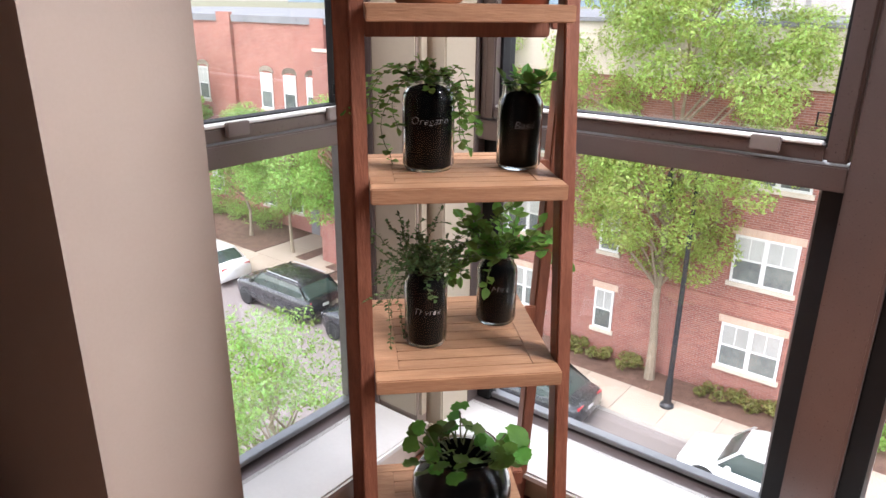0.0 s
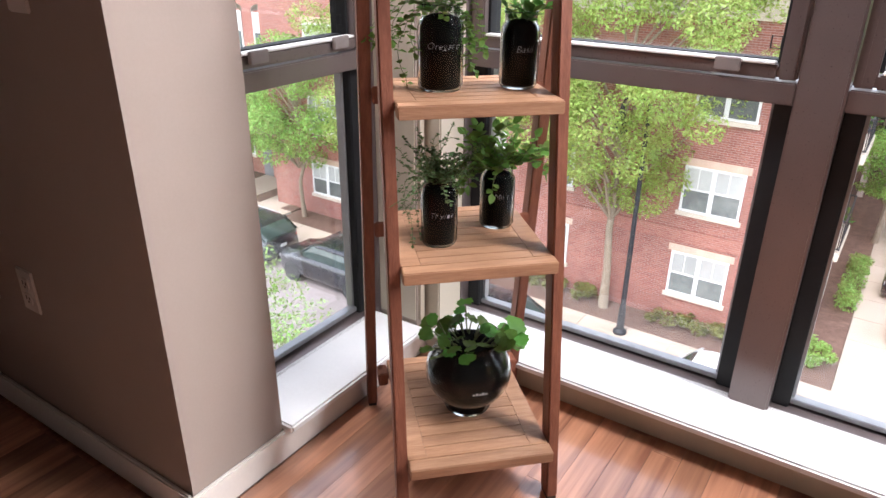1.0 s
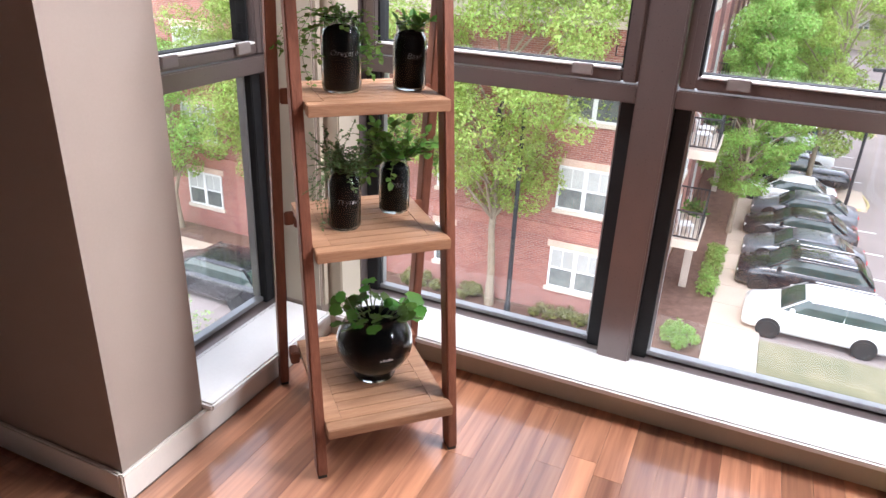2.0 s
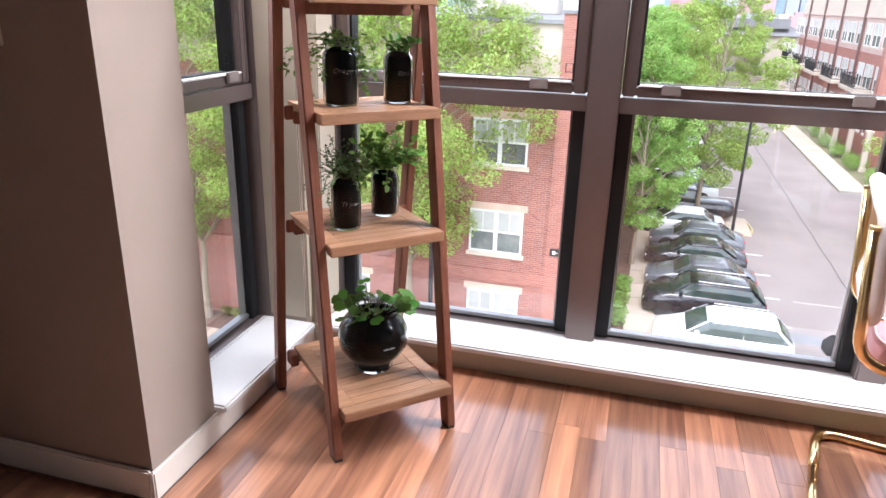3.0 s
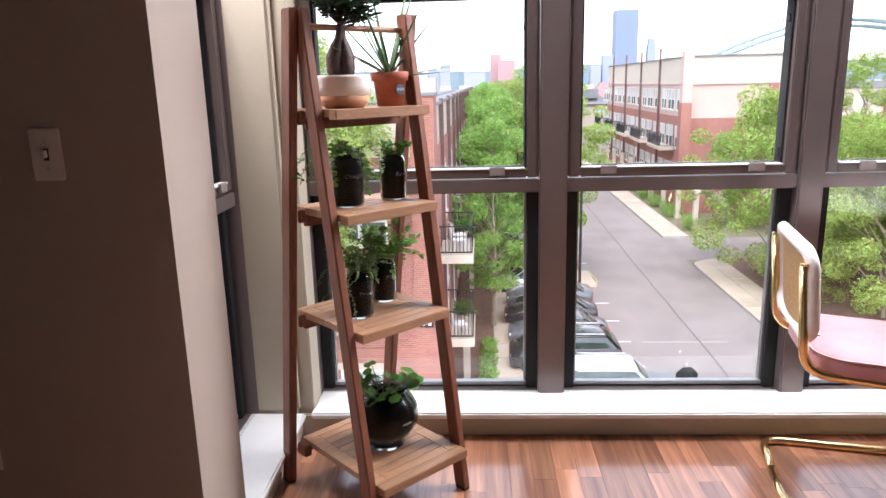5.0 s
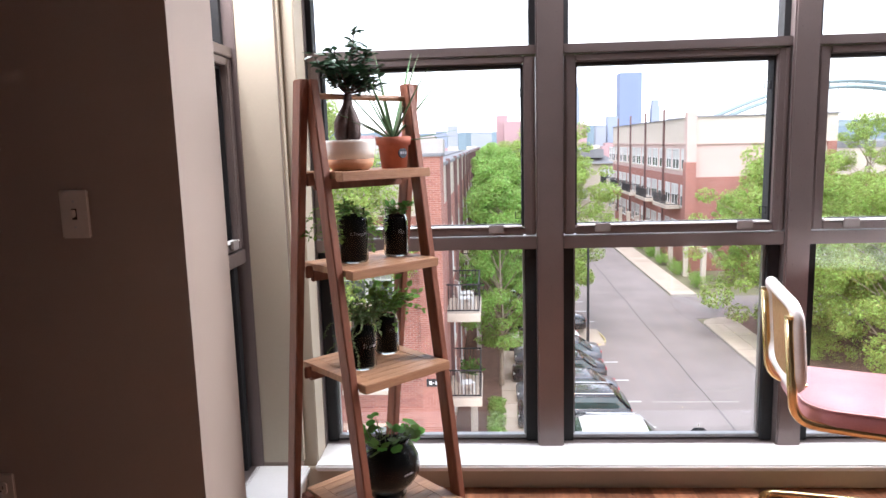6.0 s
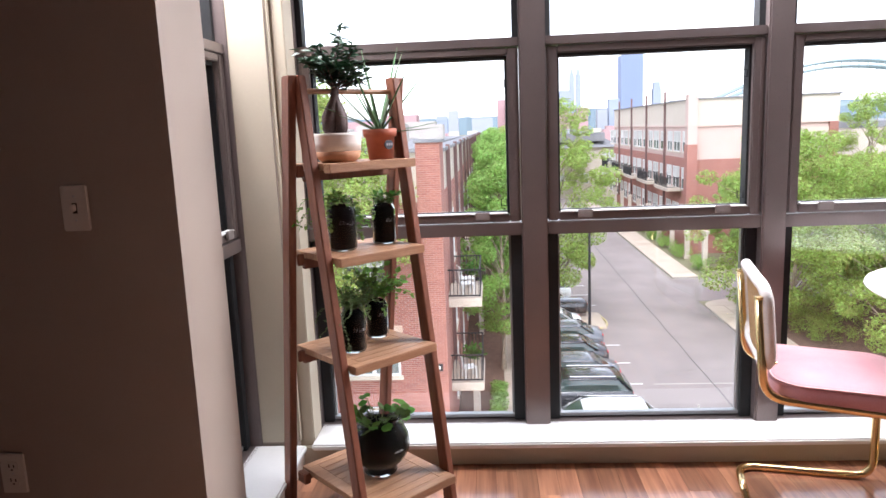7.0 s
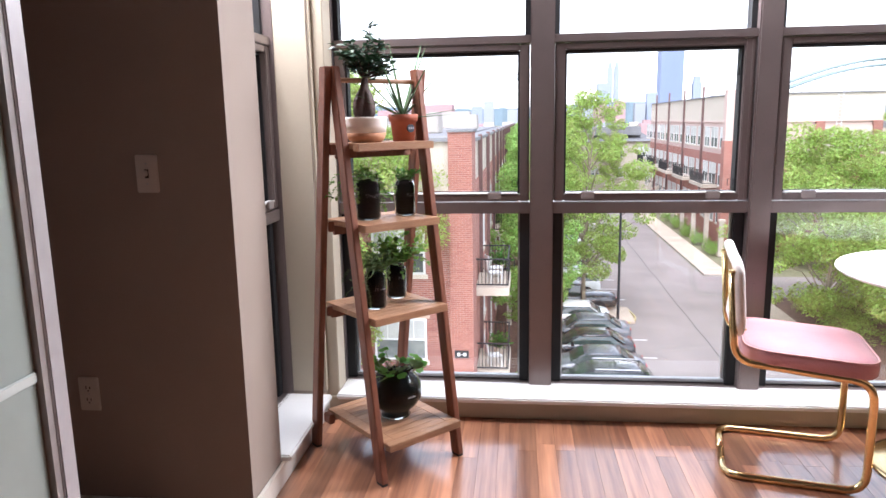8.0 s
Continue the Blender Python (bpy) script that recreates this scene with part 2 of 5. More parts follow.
M_CARBLACK = material("black_car_paint", (0.012, 0.013, 0.017), (0.018, 0.02, 0.025), 2, 0.25, 0.0, coat=0.8)
M_CARGREY = material("grey_car_paint", (0.09, 0.10, 0.115), (0.11, 0.12, 0.135), 2, 0.28, 0.0, coat=0.8)
M_CARWHITE = material("white_car_paint", (0.76, 0.76, 0.75), (0.80, 0.80, 0.79), 2, 0.3, 0.0, coat=0.6)
M_CARSILVER = material("silver_car_paint", (0.38, 0.39, 0.40), (0.44, 0.45, 0.46), 2, 0.28, 0.0, coat=0.8, metal=0.3)


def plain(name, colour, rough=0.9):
    """Pale far-off surface of the skyline backdrop, distance haze mixed into its colour."""
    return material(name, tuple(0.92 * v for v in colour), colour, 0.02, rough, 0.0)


M_FARBLUE = plain("hazed_blue_glass", (0.20, 0.25, 0.40), 0.6)
M_FARPALE = plain("hazed_pale_tower", (0.30, 0.34, 0.44))
M_FARRED = plain("hazed_red_brick", (0.42, 0.27, 0.28))
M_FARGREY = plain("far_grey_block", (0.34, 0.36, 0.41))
M_FARHILL = plain("hazed_hill", (0.15, 0.20, 0.23))
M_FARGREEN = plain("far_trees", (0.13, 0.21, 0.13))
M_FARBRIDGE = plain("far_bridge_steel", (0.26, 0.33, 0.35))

# ---- small modelling tools ----


def part(name, bm, mat, parent=None, label="", smooth=False):
    """Links a bmesh as one mesh object under a thing or a part."""
    me = bpy.data.meshes.new(name)
    bm.normal_update()
    bm.to_mesh(me)
    bm.free()
    return mesh_part(name, me, mat, parent, label, smooth)


def mesh_part(name, me, mat, parent=None, label="", smooth=False):
    if mat and not me.materials:
        me.materials.append(mat)
    if smooth:
        me.polygons.foreach_set("use_smooth", [True] * len(me.polygons))
    ob = new(name, me)
    if parent:
        ob.parent = parent
    if label:
        ob["label"] = label
    return ob


def thing(name, label, category, m=None, group="", kind=""):
    ob = tagged(new(name), label, category, group, kind)
    if m is not None:
        ob.matrix_world = m
    return ob


def cuboid(bm, x0, y0, z0, x1, y1, z1, bevel=0.0, m=None):
    r = bmesh.ops.create_cube(bm, size=1.0)
    vs = r["verts"]
    bmesh.ops.scale(bm, vec=(x1 - x0, y1 - y0, z1 - z0), verts=vs)
    bmesh.ops.translate(bm, vec=((x0 + x1) / 2, (y0 + y1) / 2, (z0 + z1) / 2), verts=vs)
    if bevel:
        edges = list({e for v in vs for e in v.link_edges})
        r2 = bmesh.ops.bevel(bm, geom=edges, offset=bevel, segments=2, affect="EDGES")
        vs = list({v for f in r2["faces"] for v in f.verts} | {v for v in vs if v.is_valid})
    if m is not None:
        bmesh.ops.transform(bm, matrix=m, verts=vs)
    return bm


def block(x0, y0, z0, x1, y1, z1, bevel=0.0, m=None):
    return cuboid(bmesh.new(), x0, y0, z0, x1, y1, z1, bevel, m)


def tube(points, radius, sides=10, closed=False, radii=None):
    """A round bar along points."""
    bm = bmesh.new()
    pts = [Vector(p) for p in points]
    rings, up = [], None
    n = len(pts)
    for i, p in enumerate(pts):
        a = pts[i - 1] if (i or closed) else p
        b = pts[(i + 1) % n] if (i < n - 1 or closed) else p
        d = (b - a).normalized()
        if up is None:
            up = Vector((0, 0, 1)) if abs(d.z) < 0.9 else Vector((1, 0, 0))
        side = d.cross(up).normalized()
        up = side.cross(d).normalized()
        r = radii[i] if radii else radius
        rings.append([bm.verts.new(p + r * (math.cos(t) * side + math.sin(t) * up)) for t in (2 * math.pi * k / sides for k in range(sides))])
    for i in range(n if closed else n - 1):
        a, b = rings[i], rings[(i + 1) % n]
        for k in range(sides):
            bm.faces.new((a[k], a[(k + 1) % sides], b[(k + 1) % sides], b[k]))
    if not closed:
        bm.faces.new(rings[0][::-1])
        bm.faces.new(rings[-1])
    return bm


def rounded(points, radius, steps=5):
    """A polyline with its inner corners rounded."""
    pts = [Vector(p) for p in points]
    out = [pts[0]]
    for a, b, c in zip(pts, pts[1:], pts[2:]):
        r = min(radius, (b - a).length * 0.49, (c - b).length * 0.49)
        p, q = b + (a - b).normalized() * r, b + (c - b).normalized() * r
        for k in range(steps + 1):
            t = k / steps
            out.append(p * (1 - t) ** 2 + b * 2 * t * (1 - t) + q * t * t)
    return out + [pts[-1]]


def lathe(profile, sides=32):
    """A turned body from (radius, height) pairs."""
    bm = bmesh.new()
    rings = [[bm.verts.new((r * math.cos(2 * math.pi * k / sides), r * math.sin(2 * math.pi * k / sides), z)) for k in range(sides)] for r, z in profile]
    for a, b in zip(rings, rings[1:]):
        for k in range(sides):
            bm.faces.new((a[k], a[(k + 1) % sides], b[(k + 1) % sides], b[k]))
    bm.faces.new(rings[0][::-1])
    bm.faces.new(rings[-1])
    return bm


def leaf_mesh(name, leaves, mat):
    """Bent leaves of six triangles: rows of (place, along, normal, length, width)."""
    verts, faces = [], []
    for p, d, nrm, length, width in leaves:
        d = d.normalized()
        s = d.cross(nrm)
        if s.length < 1e-4:
            s = d.orthogonal()
        s.normalize()
        up = s.cross(d)
        i = len(verts)
        verts += [p, p + d * length * 0.35 + s * width * 0.5 + up * width * 0.12, p + d * length * 0.4 - up * width * 0.05, p + d * length * 0.35 - s * width * 0.5 + up * width * 0.12,
                  p + d * length * 0.72 + s * width * 0.38, p + d * length * 0.72 - s * width * 0.38, p + d * length - up * length * 0.08]
        faces += [(i, i + 2, i + 1), (i, i + 3, i + 2), (i + 1, i + 2, i + 4), (i + 2, i + 3, i + 5), (i + 2, i + 6, i + 4), (i + 2, i + 5, i + 6)]
    me = bpy.data.meshes.new(name)
    me.from_pydata([tuple(v) for v in verts], [], faces)
    me.materials.append(mat)
    return me


def wall_with_openings(name, axis, at, thick, lo, hi, z0, z1, holes, mat):
    """A wall along x (axis 'y') or y (axis 'x') with real openings (lo, hi, bottom, top)."""
    bm = bmesh.new()

    def piece(a, b, c, d):
        if b - a > 1e-4 and d - c > 1e-4:
            if axis == "y":
                cuboid(bm, a, at, c, b, at + thick, d)
            else:
                cuboid(bm, at, a, c, at + thick, b, d)
    edge = lo
    for a, b, c, d in sorted(holes):
        piece(edge, a, z0, z1)
        piece(a, b, z0, c)
        piece(a, b, d, z1)
        edge = b
    piece(edge, hi, z0, z1)
    return tagged(part(name, bm, mat), kind="structure")


def structure(name, bm, mat, label="", category=""):
    return tagged(part(name, bm, mat), label, category, kind="structure")


rnd = random.Random(7)

# ---- the room ----
FACE_Y, FACE_X, PIER_Y, TOP = 1.56, -0.774, 0.667, 2.75
structure("floor", cuboid(block(-0.9, -4.0, -0.12, 4.9, 1.56, -0.014), -3.2, -4.0, -0.12, -0.9, 0.86, -0.014), M_PLANK_FAR, "strip-wood floor in warm red-brown and honey tones", "floor")
structure("ceiling", cuboid(block(-1.1, -4.0, TOP, 5.1, 1.9, TOP + 0.2), -3.2, -4.0, TOP, -1.1, 0.86, TOP + 0.2), M_CEIL, "plain unseen ceiling, darkened against bounced light", "ceiling")
wall_with_openings("wall_north", "y", FACE_Y, 0.225, -1.035, 5.1, -0.12, TOP, [(-0.72, 4.651, 0.085, 2.5)], M_CREAM)
wall_with_openings("wall_west", "x", FACE_X - 0.267, 0.267, PIER_Y, FACE_Y, -0.12, TOP, [(0.938, 1.518, 0.085, 2.5)], M_WALL)
wall_with_openings("wall_pier", "y", PIER_Y, 0.2, -3.2, FACE_X - 0.267, -0.12, TOP, [], M_WALL)
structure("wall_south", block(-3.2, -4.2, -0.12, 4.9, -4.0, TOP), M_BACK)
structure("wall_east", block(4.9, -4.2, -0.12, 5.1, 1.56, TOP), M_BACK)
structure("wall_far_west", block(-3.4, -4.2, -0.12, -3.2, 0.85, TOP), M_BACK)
# cream lining of the far reveal and the rounded corner column beside the small window
structure("corner_column", block(-1.03, 1.515, 0.108, -0.765, 1.559, 2.5, 0.012), M_CREAM, "cream rounded corner column between two windows", "column")
structure("corner_column", block(-0.764, 1.557, 0.09, -0.717, 1.69, 2.5, 0.004), M_CREAM, "cream window reveal", "column")
structure("baseboard", block(FACE_X - 0.002, PIER_Y - 0.012, 0, FACE_X + 0.012, FACE_Y, 0.084, 0.004), M_TRIM, "cream painted baseboard under the small window", "baseboard")
structure("baseboard", block(-3.19, PIER_Y - 0.012, 0, FACE_X - 0.002, PIER_Y + 0.002, 0.084, 0.004), M_TRIM, "cream painted baseboard", "baseboard")
structure("baseboard", block(FACE_X + 0.012, FACE_Y - 0.012, 0, 4.9, FACE_Y + 0.002, 0.084, 0.004), M_CREAM, "cream painted baseboard below the window wall", "baseboard")
structure("window_sill", block(-0.719, 1.508, 0.084, 4.65, 1.71, 0.108, 0.006), M_SILL, "white painted window sill running below the big window", "sill")
structure("window_sill", block(-0.945, 0.938, 0.084, -0.738, 1.515, 0.108, 0.006), M_SILL, "white painted sill of the narrow window", "sill")


def window_bay(owner, a, b):
    """One bay between mullions at a and b: fixed light, opening sash, fixed top light."""
    bars = bmesh.new()
    cuboid(bars, a, 0, 0.887, b, 0.1, 0.936, 0.003)
    cuboid(bars, a, 0, 1.6, b, 0.1, 1.634, 0.003)
    cuboid(bars, a, 0.0, 0.095, b, 0.1, 0.108)
    cuboid(bars, a, 0, 2.44, b, 0.1, 2.5)
    part("transom", bars, M_ALU, owner)
    for x0, x1 in ((a, a + 0.043), (b - 0.043, b)):
        part("gasket", block(x0, 0.035, 0.108, x1, 0.09, 0.887, 0.003), M_BLACK, owner, "black rubber gasket")
    part("gasket", block(a + 0.043, 0.06, 0.108, b - 0.043, 0.09, 0.115), M_BLACK, owner, "black rubber gasket")
    bead = bmesh.new()
    cuboid(bead, a + 0.043, 0.048, 0.115, b - 0.043, 0.078, 0.13, 0.002)
    for x in (a + 0.043, b - 0.051):
        cuboid(bead, x, 0.06, 0.13, x + 0.008, 0.084, 0.887)
    part("glazing_bead", bead, M_BEAD, owner)
    pane = part("pane", block(a + 0.03, 0.086, 0.11, b - 0.03, 0.091, 0.9), M_GLASS, owner, "clear glass")
    pane.visible_shadow = False
    # opening sash
    ring = bmesh.new()
    w = 0.045
    cuboid(ring, a + 0.003, 0.006, 0.94, a + w, 0.06, 1.597, 0.004)
    cuboid(ring, b - w, 0.006, 0.94, b - 0.003, 0.06, 1.597, 0.004)
    cuboid(ring, a + w, 0.006, 0.94, b - w, 0.06, 0.97, 0.004)
    cuboid(ring, a + w, 0.006, 1.571, b - w, 0.06, 1.597, 0.004)
    cuboid(ring, a + 0.012, 0.0035, 0.945, a + 0.02, 0.007, 1.593)
    cuboid(ring, b - 0.02, 0.0035, 0.945, b - 0.012, 0.007, 1.593)
    sash = part("sash", ring, M_ALU, owner)
    seal = bmesh.new()
    cuboid(seal, a + w, 0.03, 0.972, a + w + 0.008, 0.086, 1.571)
    cuboid(seal, b - w - 0.008, 0.03, 0.972, b - w, 0.086, 1.571)
    cuboid(seal, a + w + 0.008, 0.05, 0.97, b - w - 0.008, 0.086, 0.976)
    cuboid(seal, a + w + 0.008, 0.03, 1.559, b - w - 0.008, 0.086, 1.571)
    part("seal", seal, M_BLACK, sash, "black rubber seal")
    part("drip_edge", block(a + w + 0.008, 0.0, 0.971, b - w - 0.008, 0.03, 0.977, 0.002), M_SILL, sash, "thin white edge strip")
    p2 = part("pane", block(a + 0.03, 0.062, 0.963, b - 0.03, 0.067, 1.578), M_GLASS, sash, "clear glass")
    p2.visible_shadow = False
    width = b - a
    for f in (0.18, 0.82) if width > 0.6 else (0.3, 0.8):
        x = a + f * width
        part("tab", block(x - 0.028, -0.008, 0.95, x + 0.028, 0.004, 0.98, 0.002), M_TAB, sash, "grey metal hinge tab")
    for z in (1.0, 1.455):
        x = b - w - 0.032
        loop = tube([(x, 0.045, z), (x + 0.022, 0.045, z), (x + 0.022, 0.045, z + 0.026), (x, 0.045, z + 0.026)], 0.0022, 6, True)
        part("latch", loop, M_BLACK, sash, "small black wire latch")
    # top light
    topseal = bmesh.new()
    for x0, x1 in ((a, a + 0.022), (b - 0.022, b)):
        cuboid(topseal, x0, 0.03, 1.634, x1, 0.09, 2.44)
    part("gasket", topseal, M_BLACK, owner, "black rubber gasket")
    p3 = part("pane", block(a + 0.015, 0.08, 1.626, b - 0.015, 0.085, 2.45), M_GLASS, owner, "clear glass")
    p3.visible_shadow = False


def window_unit(name, label, m, mullions):
    w = thing(name, label, "window", m, kind="structure")
    for x0, x1 in mullions:
        part("mullion", block(x0, -0.012, 0.095, x1, 0.1, 2.5, 0.006), M_ALU, w)
    for (a, b), (c, d) in zip(mullions, mullions[1:]):
        window_bay(w, b, c)
    return w


# Bays past x=2 are unseen, added to bring in light from the east.
window_unit("window_1", "long window of tall bays in taupe aluminium frames with black gaskets", pose(0, 1.69, 0),
            [(-0.72, -0.716), (0.128, 0.227), (1.036, 1.126), (1.935, 2.025), (2.834, 2.924), (3.733, 3.823), (4.632, 4.65)])
window_unit("window_2", "narrow side window in taupe aluminium frame", pose(-0.925, 0, 0, rz=90), [(0.938, 0.945), (1.508, 1.515)])

# corridor wall with a frosted closet door at its end
wall_with_openings("wall_corridor", "x", -0.92, 0.12, -4.0, -0.142, -0.014, TOP, [(-0.98, -0.195, 0.0, 2.08)], M_WALL)
structure("baseboard", block(-0.80, -4.0, 0, -0.788, -1.03, 0.084, 0.004), M_TRIM, "cream painted baseboard", "baseboard")
door = thing("door_1", "pale greenish frosted closet door in light grey frame", "door", kind="structure")
fr = bmesh.new()
cuboid(fr, -0.925, -0.1415, 0, -0.8, -0.137, 2.14, 0.001)
cuboid(fr, -0.7995, -0.179, 0, -0.784, -0.137, 2.14, 0.003)
cuboid(fr, -0.8, -1.03, 0, -0.782, -0.98, 2.14, 0.004)
cuboid(fr, -0.7995, -0.98, 2.08, -0.784, -0.1795, 2.14, 0.003)
part("door_frame", fr, M_DOORTRIM, door)
part("seal", block(-0.7995, -0.1958, 0.0, -0.789, -0.1795, 2.079), M_TAB, door, "grey rubber seal")
part("panel", block(-0.822, -0.979, 0.005, -0.802, -0.1962, 2.075, 0.002), M_FROST, door, "greenish frosted panel")
part("crossbar", block(-0.8018, -0.975, 0.832, -0.796, -0.2, 0.852, 0.002), M_FROST_BAR, door, "white horizontal bar")


def wall_plate(name, label, category, x, z, kind_of):
    w = thing(name, label, category, pose(x, PIER_Y, z))
    part("plate", block(-0.035, -0.006, -0.057, 0.035, 0.001, 0.057, 0.003), M_PLATE, w)
    if kind_of == "switch":
        part("slot", block(-0.006, -0.0068, -0.013, 0.006, -0.005, 0.013), M_SLOT, w)
        part("toggle", block(-0.0035, -0.018, -0.004, 0.0035, -0.005, 0.012, 0.001, pose(0, 0, 0, 12)), M_PLATE, w)
    else:
        for dz in (-0.02, 0.02):
            sock = part("socket", block(-0.016, -0.0085, dz - 0.014, 0.016, -0.0055, dz + 0.014, 0.003), M_PLATE, w)
            holes = bmesh.new()
            cuboid(holes, -0.008, -0.0092, dz - 0.002, -0.005, -0.008, dz + 0.008)
            cuboid(holes, 0.005, -0.0092, dz - 0.002, 0.008, -0.008, dz + 0.006)
            cuboid(holes, -0.0025, -0.0092, dz - 0.01, 0.0025, -0.008, dz - 0.006)
            part("slot", holes, M_SLOT, sock)
    for dz in (-0.03, 0.03) if kind_of == "switch" else (0.0,):
        part("screw", tube([(0, -0.0055, dz), (0, -0.0075, dz)], 0.003, 8), M_RIM, w)
    return w


wall_plate("light_switch", "cream plastic toggle light switch on the shaded wall", "switch", -1.03, 1.148, "switch")
wall_plate("wall_outlet", "cream plastic double power outlet low on the wall", "outlet", -1.296, 0.443, "outlet")

# ---- ladder shelf ----
LADDER = pose(-0.433, 1.229, 0, 0, 0, 45)
ladder = thing("ladder_shelf", "reddish teak A-frame ladder shelf with four slatted shelves", "shelf", LADDER)


def leaning_bar(p, q, w, d):
    """An upright of w by d whose ends are level."""
    bm = bmesh.new()
    lo = [bm.verts.new((p[0] + sx * w / 2, p[1] + sy * d / 2, p[2])) for sx, sy in ((-1, -1), (1, -1), (1, 1), (-1, 1))]
    hi = [bm.verts.new((q[0] + sx * w / 2, q[1] + sy * d / 2, q[2])) for sx, sy in ((-1, -1), (1, -1), (1, 1), (-1, 1))]
    bm.faces.new(lo[::-1])
    bm.faces.new(hi)
    for k in range(4):
        bm.faces.new((lo[k], lo[(k + 1) % 4], hi[(k + 1) % 4], hi[k]))
    bmesh.ops.bevel(bm, geom=bm.edges[:], offset=0.003, segments=2, affect="EDGES")
    return bm


FRONT0, FRONT1, REAR0, REAR1, HIGH = -0.212, 0.005, 0.222, 0.012, 1.48


def front_v(z):
    return FRONT0 + (FRONT1 - FRONT0) * z / HIGH


def rear_v(z):
    return REAR0 + (REAR1 - REAR0) * z / HIGH


for s, u in ((-1, 0.1775), (1, 0.1775)):
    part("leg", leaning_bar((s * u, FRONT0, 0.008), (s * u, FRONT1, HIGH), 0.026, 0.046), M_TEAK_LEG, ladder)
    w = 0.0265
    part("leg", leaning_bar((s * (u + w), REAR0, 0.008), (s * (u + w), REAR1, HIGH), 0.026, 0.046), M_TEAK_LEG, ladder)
    part("foot", block(s * u - 0.011, FRONT0 - 0.02, 0, s * u + 0.011, FRONT0 + 0.02, 0.009), M_SLOT, ladder, "dark rubber foot")
    part("foot", block(s * (u + w) - 0.011, REAR0 - 0.02, 0, s * (u + w) + 0.011, REAR0 + 0.02, 0.009), M_SLOT, ladder, "dark rubber foot")
part("crossbar", tube([(-0.166, 0.008, 1.435), (0.166, 0.008, 1.435)], 0.009, 10), M_TEAK, ladder, "thin round teak crossbar")
SHELVES = [(0.157, -0.25, 0.19), (0.606, -0.182, 0.165), (0.935, -0.141, 0.13), (1.217, -0.115, 0.10)]
for z, v0, v1 in SHELVES:
    t = 0.02
    shelf = part("shelf", block(-0.163, v0, z - 0.027, 0.166, v0 + 0.036, z, 0.002), M_TEAK, ladder, "slatted teak shelf with thick front board")
    part("back_board", block(-0.163, v1 - 0.03, z - t, 0.163, v1, z, 0.001), M_TEAK, shelf)
    for a, b in ((-0.163, -0.121), (0.121, 0.163)):
        part("side_board", block(a, v0 + 0.0362, z - t, b, v1 - 0.0302, z, 0.001), M_TEAK, shelf)
    n = max(3, round((v1 - v0 - 0.066) / 0.036))
    pitch = (v1 - v0 - 0.066) / n
    slat = block(-0.1207, 0.0005, -t + 0.003, 0.1207, pitch - 0.0005, -0.0004, 0.001)
    first = part("slat", slat, M_TEAK, shelf)
    first.location = (0, v0 + 0.036, z)
    for k in range(1, n):
        more = new("slat", first.data)
        more.parent, more.location = shelf, (0, v0 + 0.036 + k * pitch, z)
    for a, b in ((-0.191, -0.166), (0.166, 0.191)):
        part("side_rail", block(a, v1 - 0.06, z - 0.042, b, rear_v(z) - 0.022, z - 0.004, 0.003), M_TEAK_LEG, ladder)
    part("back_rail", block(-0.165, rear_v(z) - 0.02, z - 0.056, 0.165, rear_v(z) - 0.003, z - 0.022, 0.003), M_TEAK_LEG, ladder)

# ---- plants on the shelf ----


def on_shelf(u, v, z, turn=0.0):
    return LADDER @ pose(u, v, z, 0, 0, turn)


JAR = [(0.0, 0), (0.9, 0), (1.0, 0.05), (1.0, 0.74), (0.95, 0.80), (0.82, 0.85), (0.82, 0.97), (0.86, 0.985), (0.86, 1.0)]
GLOBE = [(0.0, 0), (0.52, 0), (0.55, 0.03), (0.50, 0.08), (0.55, 0.13), (0.80, 0.24), (0.96, 0.38), (1.0, 0.52), (0.96, 0.66), (0.82, 0.80), (0.68, 0.88), (0.66, 0.93), (0.73, 0.98), (0.74, 1.0)]


def vessel(parent, profile, r, h, wall=0.003):
    """A glass vessel with an inner skin, filled with soil."""
    outer = [(max(a * r, 0.001), b * h) for a, b in profile]
    inner = [(max(a - wall, 0.001), max(b, 0.003)) for a, b in reversed(outer)]
    bm = lathe(outer + inner)
    part("jar", bm, M_JAR, parent, "clear glass", True).visible_shadow = False
    soil = [(max(a - wall - 0.0012, 0.001), max(b, 0.0042)) for a, b in outer if b <= 0.9 * h]
    part("soil", lathe(soil + [(soil[-1][0] * 0.5, soil[-1][1] + 0.006), (0.001, soil[-1][1] + 0.007)]), M_SOIL, parent, "", True)


def lettering(parent, text, r, z, size, angle):
    """Chalk writing bent round a jar."""
    cu = bpy.data.curves.new("lettering", "FONT")
    cu.body, cu.size, cu.align_x, cu.shear = text, size, "CENTER", 0.25
    cu.extrude, cu.offset, cu.resolution_u = 0.0, -0.0006, 3
    tmp = new("lettering_source", cu)
    bpy.context.view_layer.update()
    me = bpy.data.meshes.new_from_object(tmp)
    bpy.data.objects.remove(tmp)
    bpy.data.curves.remove(cu)
    for v in me.vertices:
        a = radians(angle) + v.co.x / r
        v.co = Vector((math.cos(a) * (r + 0.0012), math.sin(a) * (r + 0.0012), z + v.co.y))
    me.materials.clear()
    mesh_part("lettering", me, M_CHALK, parent, "handwritten chalk-white name")


